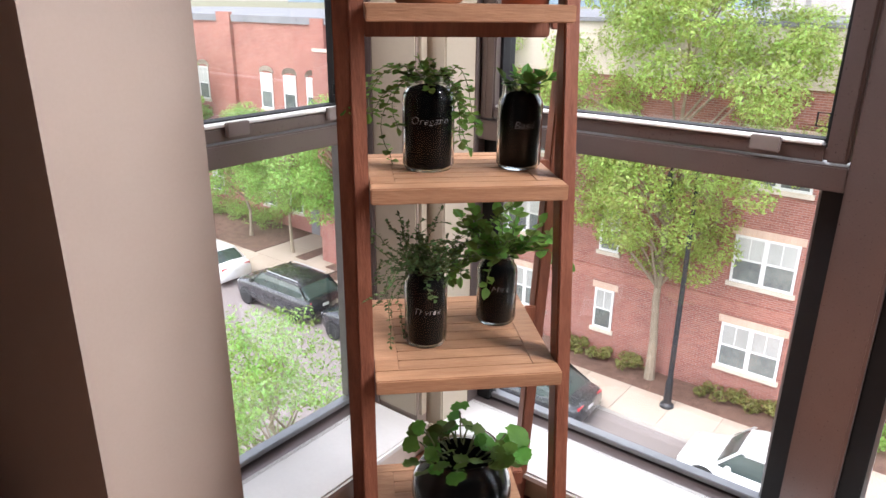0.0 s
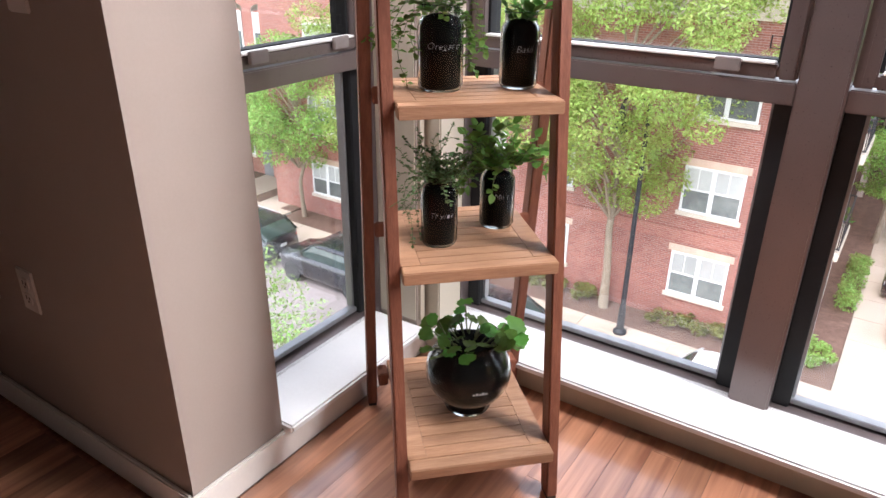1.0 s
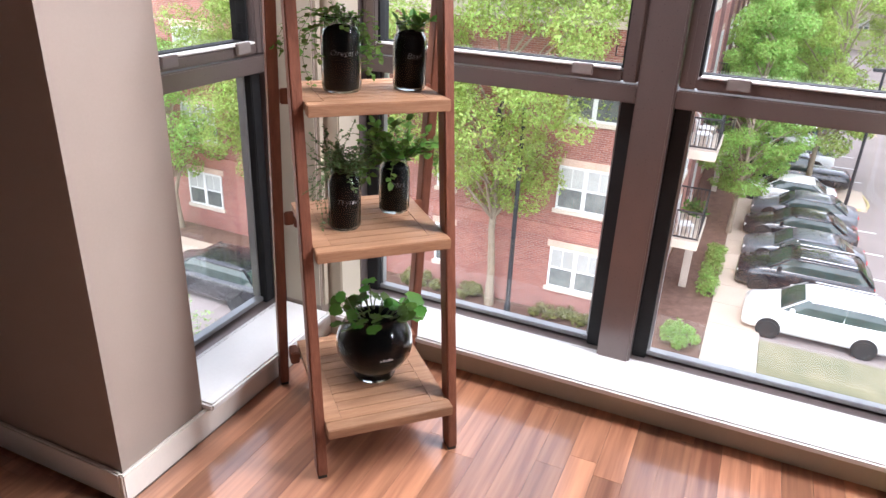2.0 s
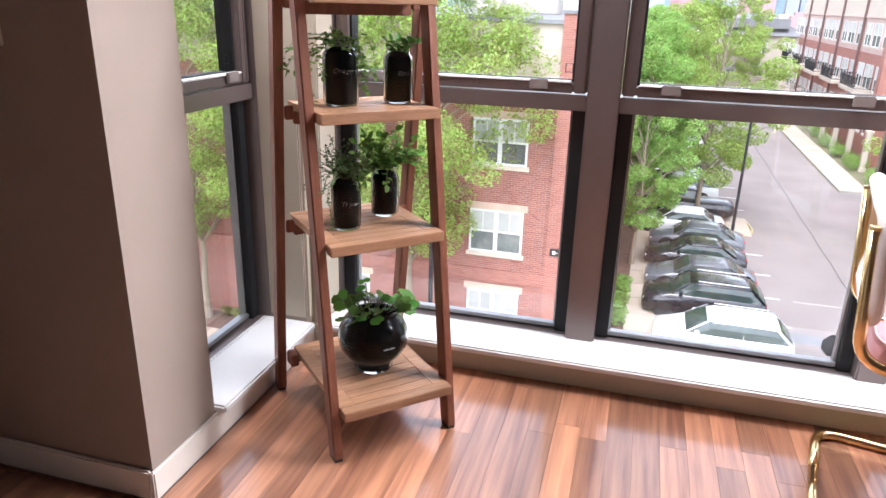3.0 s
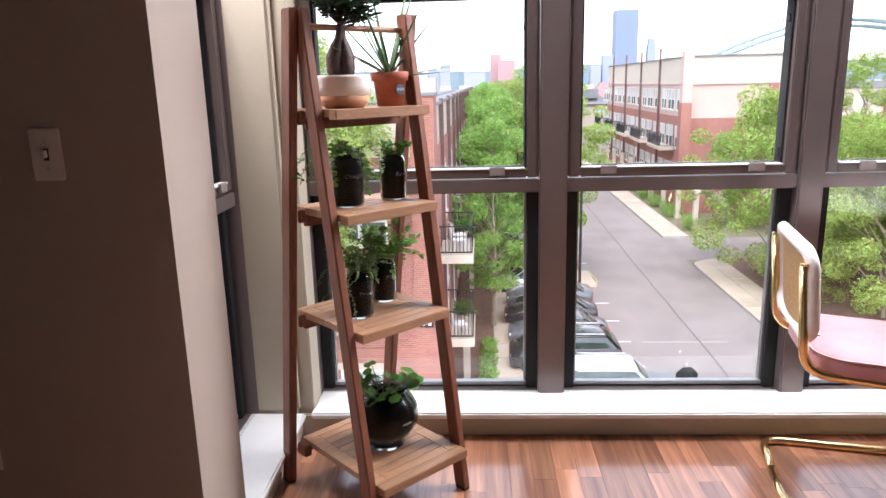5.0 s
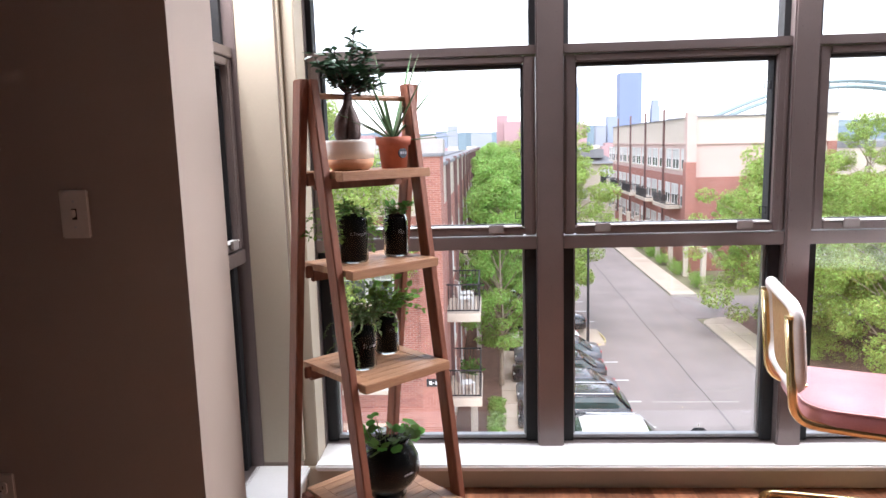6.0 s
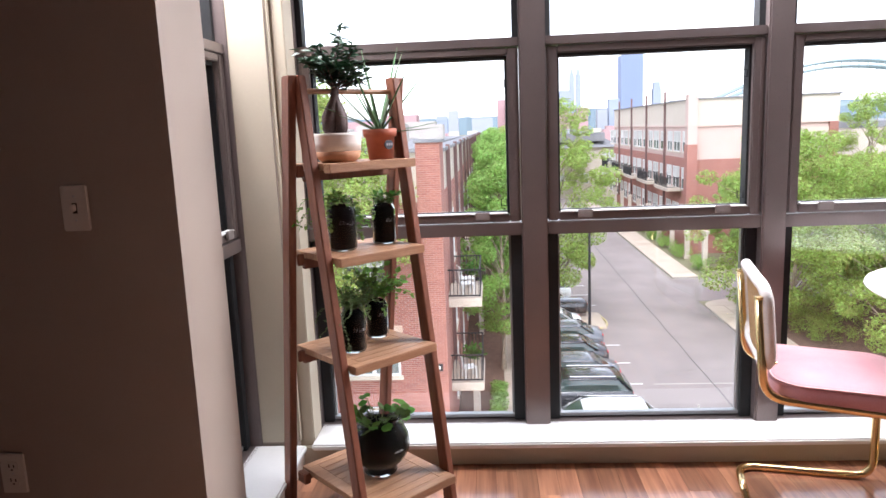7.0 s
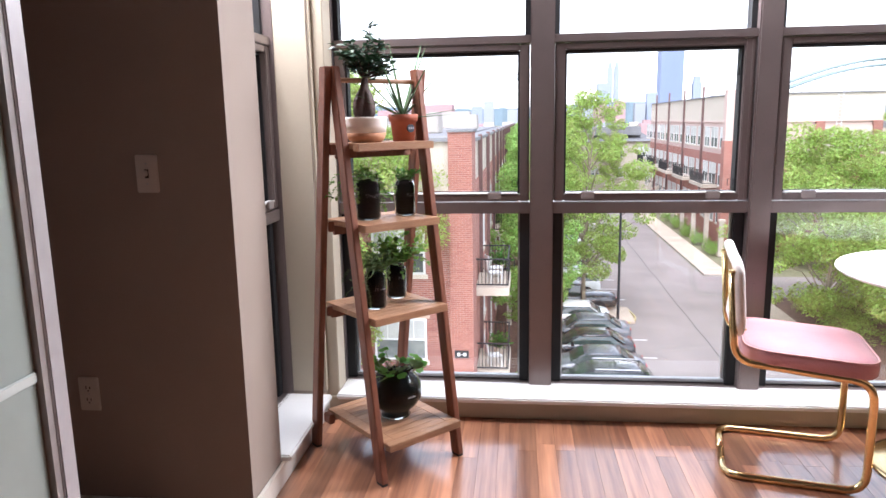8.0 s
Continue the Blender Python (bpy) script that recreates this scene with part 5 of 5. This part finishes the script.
def street_lamp(x, y, m_turn, high=7.9):
    lamp = thing("street_lamp", "black iron street lamp with hanging bell shade", "street lamp", pose(x, y, G + 0.14, 0, 0, m_turn))
    part("base", lathe([(0.001, 0), (0.22, 0), (0.22, 0.08), (0.13, 0.16), (0.11, 0.9), (0.08, 1.0), (0.001, 1.0)], 16), M_IRON, lamp)
    part("pole", tube([(0, 0, 0.9), (0, 0, high)], 0.075, 10, radii=[0.085, 0.06]), M_IRON, lamp)
    part("arm", tube(rounded([(0, 0, high - 0.1), (-0.06, 0, high + 0.1), (-0.76, 0, high + 0.08), (-0.8, 0, high - 0.2)], 0.2), 0.03, 8), M_IRON, lamp)
    sh = part("shade", lathe([(0.001, 0.05), (0.05, 0.05), (0.07, -0.1), (0.12, -0.25), (0.15, -0.5), (0.22, -0.68), (0.23, -0.78), (0.19, -0.8), (0.001, -0.75)], 18), M_IRON, lamp, "bell-shaped iron shade", True)
    sh.location = (-0.8, 0, high - 0.15)
    return lamp


street_lamp(-5.9, 19.6, 0, 7.6)
pole = thing("lamp_post", "slim black lamp post on the traffic island", "street lamp", pose(5.5, 38.9, G + 0.1))
part("pole", tube([(0, 0, 0), (0, 0, 7.2)], 0.08, 8, radii=[0.09, 0.06]), M_IRON, pole)
part("head", block(-0.5, -0.15, 7.2, 0.2, 0.15, 7.35, 0.03), M_IRON, pole)
stop = thing("stop_sign", "octagonal road sign seen from its grey back", "road sign", pose(6.42, 20.5, G))
part("post", tube([(0, 0.04, 0), (0, 0.04, 3.3)], 0.035, 8), M_KERB, stop, "grey steel post")
oct_bm = bmesh.new()
oct_pts = [oct_bm.verts.new((0.38 * math.cos(math.pi / 8 + k * math.pi / 4), 0, 2.82 + 0.38 * math.sin(math.pi / 8 + k * math.pi / 4))) for k in range(8)]
oct_bm.faces.new(oct_pts)
bmesh.ops.solidify(oct_bm, geom=oct_bm.faces[:], thickness=0.01)
part("plate", oct_bm, M_IRON, stop, "dull dark grey back of the plate")
bin_ob = thing("litter_bin", "black street litter bin", "bin", pose(-31.0, 19.4, G + 0.14))
part("body", lathe([(0.001, 0), (0.28, 0), (0.33, 0.9), (0.36, 0.95), (0.001, 1.0)], 16), M_IRON, bin_ob)

# ---- parked cars ----
CARS = {
    # station: share of length, lower z, belt z, half width
    "suv": dict(length=4.8, width=1.92, ride=0.28, belt=1.19, roof=1.69, nose=1.02, cab=(0.23, 0.40, 0.86, 0.985)),
    "sedan": dict(length=4.75, width=1.85, ride=0.24, belt=0.98, roof=1.43, nose=0.78, cab=(0.25, 0.41, 0.74, 0.90)),
    "hatch": dict(length=4.2, width=1.8, ride=0.24, belt=0.95, roof=1.5, nose=0.8, cab=(0.24, 0.38, 0.86, 0.985)),
    "pickup": dict(length=5.6, width=2.0, ride=0.38, belt=1.12, roof=1.85, nose=1.05, cab=(0.26, 0.36, 0.60, 0.64)),
}


def loft(rings):
    bm = bmesh.new()
    vs = [[bm.verts.new(p) for p in r] for r in rings]
    n = len(vs[0])
    for a, b in zip(vs, vs[1:]):
        for k in range(n):
            bm.faces.new((a[k], a[(k + 1) % n], b[(k + 1) % n], b[k]))
    bm.faces.new(vs[0][::-1])
    bm.faces.new(vs[-1])
    return bm


_car_parts = {}


def car_parts(style):
    if style in _car_parts:
        return _car_parts[style]
    s = CARS[style]
    L, W, ride, belt, roof, nose = s["length"], s["width"] / 2, s["ride"], s["belt"], s["roof"], s["nose"]
    c0, c1, c2, c3 = (v * L for v in s["cab"])
    rings = []
    for f, top, half in ((0.0, nose * 0.72, 0.72), (0.012, nose * 0.86, 0.80), (0.05, nose * 0.95, 0.91), (0.12, nose, 0.97), (s["cab"][0], belt * 0.985, 1.0), (0.45, belt, 1.0), (0.75, belt * 1.01, 1.0), (0.9, belt * (1.02 if style != "pickup" else 1.0), 0.98), (0.975, belt * 0.98, 0.92), (1.0, belt * 0.88, 0.82)):
        x, h = f * L, half * W
        low = ride + (0.10 if f in (0.0, 1.0) else 0.0)
        rings.append([(x, -h * 0.93, low), (x, -h, low + 0.16), (x, -h * 1.0, (low + top) * 0.52), (x, -h * 0.96, top - 0.09), (x, -h * 0.86, top - 0.01), (x, 0, top + 0.025), (x, h * 0.86, top - 0.01), (x, h * 0.96, top - 0.09), (x, h * 1.0, (low + top) * 0.52), (x, h, low + 0.16), (x, h * 0.93, low)])
    body = loft(rings)
    cabin = ((c0, 0.02, W * 0.88, belt - 0.06, belt + 0.0), (c0 * 0.45 + c1 * 0.55, 0.0, W * 0.92, belt - 0.06, belt + (roof - belt) * 0.62), (c1, 0, W * 0.93, belt - 0.06, roof - 0.05), ((c1 + c2) / 2, 0, W * 0.94, belt - 0.06, roof - 0.02), (c2, 0, W * 0.93, belt - 0.06, roof - 0.06), (c2 * 0.5 + c3 * 0.5, 0, W * 0.91, belt - 0.06, belt + (roof - belt) * 0.55), (c3, -0.02, W * 0.86, belt - 0.06, belt + 0.02))
    green = loft([[(x, -h, z0), (x + dx, -h * 0.94, z0 * 0.5 + z1 * 0.5), (x + dx, -h * 0.85, z1 - 0.03), (x + dx, -h * 0.72, z1), (x + dx, 0, z1 + 0.02), (x + dx, h * 0.72, z1), (x + dx, h * 0.85, z1 - 0.03), (x + dx, h * 0.94, z0 * 0.5 + z1 * 0.5), (x, h, z0)] for x, dx, h, z0, z1 in cabin])
    top = loft([[(x, -h, z - 0.075), (x, -h * 0.95, z - 0.02), (x, -h * 0.75, z + 0.02), (x, 0, z + 0.045), (x, h * 0.75, z + 0.02), (x, h * 0.95, z - 0.02), (x, h, z - 0.075)] for x, h, z in ((c1 - 0.1, W * 0.78, roof - 0.07), (c1 + 0.25, W * 0.835, roof - 0.01), ((c1 + c2) / 2, W * 0.85, roof), (c2 - 0.2, W * 0.835, roof - 0.01), (c2 + 0.12, W * 0.78, roof - 0.08))])
    pillars = bmesh.new()
    for sy in (-1, 1):
        for x0, x1, xt0, xt1 in ((c0 - 0.03, c0 + 0.05, c1 - 0.08, c1 + 0.02), ((c1 + c2) / 2 - 0.05, (c1 + c2) / 2 + 0.05, (c1 + c2) / 2 - 0.05, (c1 + c2) / 2 + 0.05), (c3 - 0.16, c3 + 0.0, c2 - 0.08, c2 + 0.06)):
            lo = [(x0, sy * W * 0.90, belt - 0.04), (x1, sy * W * 0.955, belt - 0.04)]
            hi = [(xt1, sy * W * 0.80, roof - 0.03), (xt0, sy * W * 0.785, roof - 0.03)]
            f = pillars.faces.new([pillars.verts.new(p) for p in lo + hi])
    bmesh.ops.solidify(pillars, geom=pillars.faces[:], thickness=0.03)
    out = {}
    for n, bm, sm in (("body", body, True), ("glazing", green, False), ("roof", top, True), ("window_pillar", pillars, False)):
        me = bpy.data.meshes.new(n)
        bm.normal_update()
        bm.to_mesh(me)
        bm.free()
        if sm:
            me.polygons.foreach_set("use_smooth", [True] * len(me.polygons))
        out[n] = me
    _car_parts[style] = out
    return out


wheel_meshes = {}
for n, bm, mat in (("tyre", lathe([(0.2, -0.11), (0.31, -0.11), (0.34, -0.07), (0.34, 0.07), (0.31, 0.11), (0.2, 0.11)], 24), M_TYRE),
                   ("rim", lathe([(0.001, -0.09), (0.06, -0.10), (0.2, -0.085), (0.225, -0.112), (0.225, 0.112), (0.2, 0.085), (0.06, 0.10), (0.001, 0.09)], 20), M_RIM),
                   ("wheel_arch", lathe([(0.001, -0.006), (0.40, -0.006), (0.40, 0.006), (0.001, 0.006)], 28), M_TYRE)):
    wheel_meshes[n] = bpy.data.meshes.new(n)
    bm.to_mesh(wheel_meshes[n])
    bm.free()
    wheel_meshes[n].materials.append(mat)


def parked_car(style, paint, x, y, turn, label, rails=False):
    """Nose at the local origin, length along +x; x, y is the centre."""
    s = CARS[style]
    L, W = s["length"], s["width"] / 2
    c = thing("parked_car", label, "car", pose(x, y, G + 0.004, 0, 0, turn) @ pose(-L / 2, 0, 0), "parked cars")
    for n, me in car_parts(style).items():
        ob = new(n, me.copy())
        ob.parent = c
        ob.data.materials.append(M_CARGLASS if n == "glazing" else paint)
    for fx in (0.185, 0.80):
        for sy in (-1, 1):
            arch = new("wheel_arch", wheel_meshes["wheel_arch"])
            arch.parent, arch.matrix_local = c, pose(fx * L, sy * (W + 0.0), 0.38, 90)
            tyre = new("tyre", wheel_meshes["tyre"])
            tyre.parent, tyre.matrix_local = c, pose(fx * L, sy * (W - 0.08), 0.34, 90)
            rim = new("rim", wheel_meshes["rim"])
            rim.parent = tyre
    for sy in (-1, 1):
        part("tail_light", block(L - 0.16, sy * W * 0.62 - 0.17, s["belt"] * 0.74, L - 0.004, sy * W * 0.62 + 0.17, s["belt"] * 0.74 + 0.17, 0.02), M_TAIL, c, "red tail light")
        part("head_light", block(0.03, sy * W * 0.6 - 0.17, s["nose"] * 0.66, 0.2, sy * W * 0.6 + 0.17, s["nose"] * 0.66 + 0.14, 0.02), M_HEAD, c, "clear head light")
        part("mirror", block(s["cab"][0] * L + 0.3, sy * (W + 0.08) - 0.09, s["belt"] - 0.02, s["cab"][0] * L + 0.46, sy * (W + 0.08) + 0.09, s["belt"] + 0.13, 0.03), paint, c)
        if rails:
            part("roof_rail", tube([(s["cab"][1] * L + 0.2, sy * W * 0.74, s["roof"] + 0.05), (s["cab"][2] * L - 0.1, sy * W * 0.74, s["roof"] + 0.04)], 0.02, 6), M_RIM, c)
    part("number_plate", block(L - 0.012, -0.16, s["belt"] * 0.62, L + 0.006, 0.16, s["belt"] * 0.62 + 0.12), M_PAINT, c)
    return c


parked_car("suv", M_CARWHITE, 3.8, 24.55, 0, "white parked sport utility car with dark windows", True)
parked_car("suv", M_CARBLACK, 3.35, 28.1, 0, "black parked estate car with roof rails", True)
parked_car("sedan", M_CARGREY, 3.4, 31.1, 0, "dark grey parked saloon car")
parked_car("sedan", M_CARBLACK, 3.3, 34.0, 0, "black parked saloon car")
parked_car("sedan", M_CARGREY, 3.5, 36.9, 0, "grey parked saloon car beside the traffic island")
parked_car("sedan", M_CARWHITE, 2.7, 39.7, 0, "white parked saloon car under the tree")
parked_car("pickup", M_CARBLACK, 3.1, 43.4, 0, "black parked pickup truck")
for k in range(7):
    parked_car(("suv", "sedan", "hatch")[k % 3], (M_CARWHITE, M_CARSILVER, M_CARWHITE, M_CARGREY)[k % 4], 2.9, 47.4 + 3.0 * k, 0, "parked car in the far row")
parked_car("sedan", M_CARBLACK, -9.8, 17.3, 0, "black saloon parked at the kerb")
parked_car("hatch", M_CARWHITE, -2.4, 17.3, 0, "white car parked at the kerb")
parked_car("suv", M_CARBLACK, -21.35, 17.1, 0, "black sport utility car parked at the kerb", True)
parked_car("sedan", M_CARWHITE, -27.3, 17.2, 0, "white saloon parked at the kerb")
parked_car("suv", M_CARBLACK, -16.1, 17.15, 0, "black car parked at the kerb")

# ---- far skyline ----
FAR = 1200.0


def tower(name, label, az0, az1, el, mat, dist=FAR, steps=()):
    x0, x1 = dist * math.tan(radians(az0)), dist * math.tan(radians(az1))
    t = thing(name, label, "tower", kind="structure")
    top = 1.3 + dist * math.tan(radians(el))
    part("shaft", block(x0, dist, -30, x1, dist + (x1 - x0), top), mat, t)
    for inset, more in steps:
        w = x1 - x0
        part("crown", block(x0 + inset * w, dist + inset * w, top, x1 - inset * w, dist + (1 - inset) * w, top + more), mat, t)
    return t


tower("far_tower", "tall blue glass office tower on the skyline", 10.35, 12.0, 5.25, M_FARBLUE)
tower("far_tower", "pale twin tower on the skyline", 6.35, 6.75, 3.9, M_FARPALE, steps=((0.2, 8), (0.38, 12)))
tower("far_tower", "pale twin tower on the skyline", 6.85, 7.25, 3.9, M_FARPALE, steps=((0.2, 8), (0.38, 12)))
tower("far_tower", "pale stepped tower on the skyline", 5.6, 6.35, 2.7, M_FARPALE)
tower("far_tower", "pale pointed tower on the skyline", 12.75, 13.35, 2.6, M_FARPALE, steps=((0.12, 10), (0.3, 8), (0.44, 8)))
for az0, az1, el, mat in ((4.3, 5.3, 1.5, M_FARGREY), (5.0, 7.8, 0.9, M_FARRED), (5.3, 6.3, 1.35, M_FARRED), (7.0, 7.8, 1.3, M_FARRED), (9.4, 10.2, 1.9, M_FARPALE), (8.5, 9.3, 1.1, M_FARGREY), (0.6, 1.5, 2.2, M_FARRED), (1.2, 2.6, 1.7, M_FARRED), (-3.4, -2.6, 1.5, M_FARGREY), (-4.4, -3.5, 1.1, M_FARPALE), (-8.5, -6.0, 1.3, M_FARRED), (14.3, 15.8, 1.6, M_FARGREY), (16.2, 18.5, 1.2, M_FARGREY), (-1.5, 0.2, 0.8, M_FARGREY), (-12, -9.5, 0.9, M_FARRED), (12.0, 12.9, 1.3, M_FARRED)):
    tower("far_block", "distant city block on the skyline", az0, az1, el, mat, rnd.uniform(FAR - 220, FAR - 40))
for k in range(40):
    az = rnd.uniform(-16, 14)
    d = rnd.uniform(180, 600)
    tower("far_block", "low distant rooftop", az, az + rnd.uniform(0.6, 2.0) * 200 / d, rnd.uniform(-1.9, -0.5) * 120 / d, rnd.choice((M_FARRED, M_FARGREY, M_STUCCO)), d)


def ridge(name, dist, az0, az1, base, bump, seed, mat):
    bm = bmesh.new()
    n = 160
    g = random.Random(seed)
    low, high, back = [], [], []
    for k in range(n + 1):
        az = az0 + (az1 - az0) * k / n
        x = dist * math.tan(radians(az))
        h = dist * math.tan(radians(base + bump * noise.noise((az * 0.12, seed, 0.3)) + 0.16 * noise.noise((az * 1.7, seed, 1.3))))
        low.append(bm.verts.new((x, dist - 40, -40)))
        high.append(bm.verts.new((x, dist + g.uniform(-6, 6), 1.3 + h)))
        back.append(bm.verts.new((x, dist + 200, -40)))
    for k in range(n):
        bm.faces.new((low[k], low[k + 1], high[k + 1], high[k]))
        bm.faces.new((high[k], high[k + 1], back[k + 1], back[k]))
    return tagged(part(name, bm, mat), "hazy wooded ridge on the horizon", "hill", kind="structure")


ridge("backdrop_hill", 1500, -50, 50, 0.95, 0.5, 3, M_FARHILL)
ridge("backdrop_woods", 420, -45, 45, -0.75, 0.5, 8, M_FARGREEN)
arch = thing("arch_bridge", "pale steel arch bridge in the distance", "bridge", kind="structure")
D = 650.0
for dy in (0, 12):
    for lift in (0.0, 5.0):
        pts = []
        for k in range(33):
            az = 17.5 + 17.0 * k / 32
            el = 1.2 + 2.45 * math.sin(math.pi * k / 32)
            pts.append((D * math.tan(radians(az)), D + dy, 1.3 + D * math.tan(radians(el)) + lift))
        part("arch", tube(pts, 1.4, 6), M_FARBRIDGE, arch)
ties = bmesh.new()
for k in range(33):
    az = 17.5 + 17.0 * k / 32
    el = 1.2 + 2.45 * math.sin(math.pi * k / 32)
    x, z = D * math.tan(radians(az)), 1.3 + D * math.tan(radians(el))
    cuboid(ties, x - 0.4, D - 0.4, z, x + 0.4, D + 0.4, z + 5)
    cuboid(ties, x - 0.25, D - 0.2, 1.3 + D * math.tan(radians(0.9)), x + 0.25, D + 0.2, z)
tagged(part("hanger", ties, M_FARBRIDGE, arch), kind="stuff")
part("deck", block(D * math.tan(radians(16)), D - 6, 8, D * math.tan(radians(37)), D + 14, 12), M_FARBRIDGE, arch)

# the street runs slightly skew to the window wall
for ob in list(bpy.data.objects):
    if ob.name not in indoor_names and ob.parent is None:
        ob.matrix_basis = SKEW @ ob.matrix_basis

# ---- floor strips ----
PLANK_W = 0.076
floor_ob = bpy.data.objects["floor"]
plank_meshes = {}
strips = random.Random(3)
near, far = 0, []
for i in range(-41, 64):
    x = i * PLANK_W
    y = 1.57 - strips.uniform(0, 0.4)
    spans = [(y, 1.57)]
    while y > -3.9:
        length = strips.choice((0.75, 0.95, 1.2, 1.5))
        spans.append((y - length, y))
        y -= length
    for y0, y1 in spans:
        y0 = max(y0, -3.99)
        if -0.76 - PLANK_W < x < 1.9 and y1 > 0.2 or (x < 2.0 and x > -0.3 and y1 > 1.0):
            if y1 <= 0.66 and x < -0.76:
                continue
            length = round(y1 - y0, 3)
            x0 = max(x, FACE_X + 0.0125) if y0 > 0.63 else x
            x0, x1 = x0 + 0.0004, x + PLANK_W - 0.0004
            if x1 - x0 < 0.01:
                continue
            key = (length, round(x1 - x0, 4))
            if key not in plank_meshes:
                me = bpy.data.meshes.new("plank")
                b = block(0, 0, -0.013, x1 - x0, length - 0.0008, 0)
                b.to_mesh(me)
                b.free()
                me.materials.append(M_PLANK)
                plank_meshes[key] = me
            ob = new("plank", plank_meshes[key])
            ob.parent, ob.location = floor_ob, (x0, y0, 0)
            near += 1
        elif y0 < 0.64 and -3.15 < x < 4.8:
            far.append((x, y0, min(y1, 0.64) if x < -0.7 else y1))
verts, faces = [], []
for x, y0, y1 in far:
    i = len(verts)
    x1, y1 = x + PLANK_W - 0.0008, y1 - 0.0008
    verts += [(x, y0, -0.013), (x1, y0, -0.013), (x1, y1, -0.013), (x, y1, -0.013), (x, y0, 0), (x1, y0, 0), (x1, y1, 0), (x, y1, 0)]
    faces += [(i + 4, i + 5, i + 6, i + 7), (i, i + 1, i + 5, i + 4), (i + 1, i + 2, i + 6, i + 5), (i + 2, i + 3, i + 7, i + 6), (i + 3, i, i + 4, i + 7)]
me = bpy.data.meshes.new("plank_field")
me.from_pydata(verts, [], faces)
tagged(mesh_part("plank_field", me, M_PLANK_FAR, floor_ob), kind="stuff")
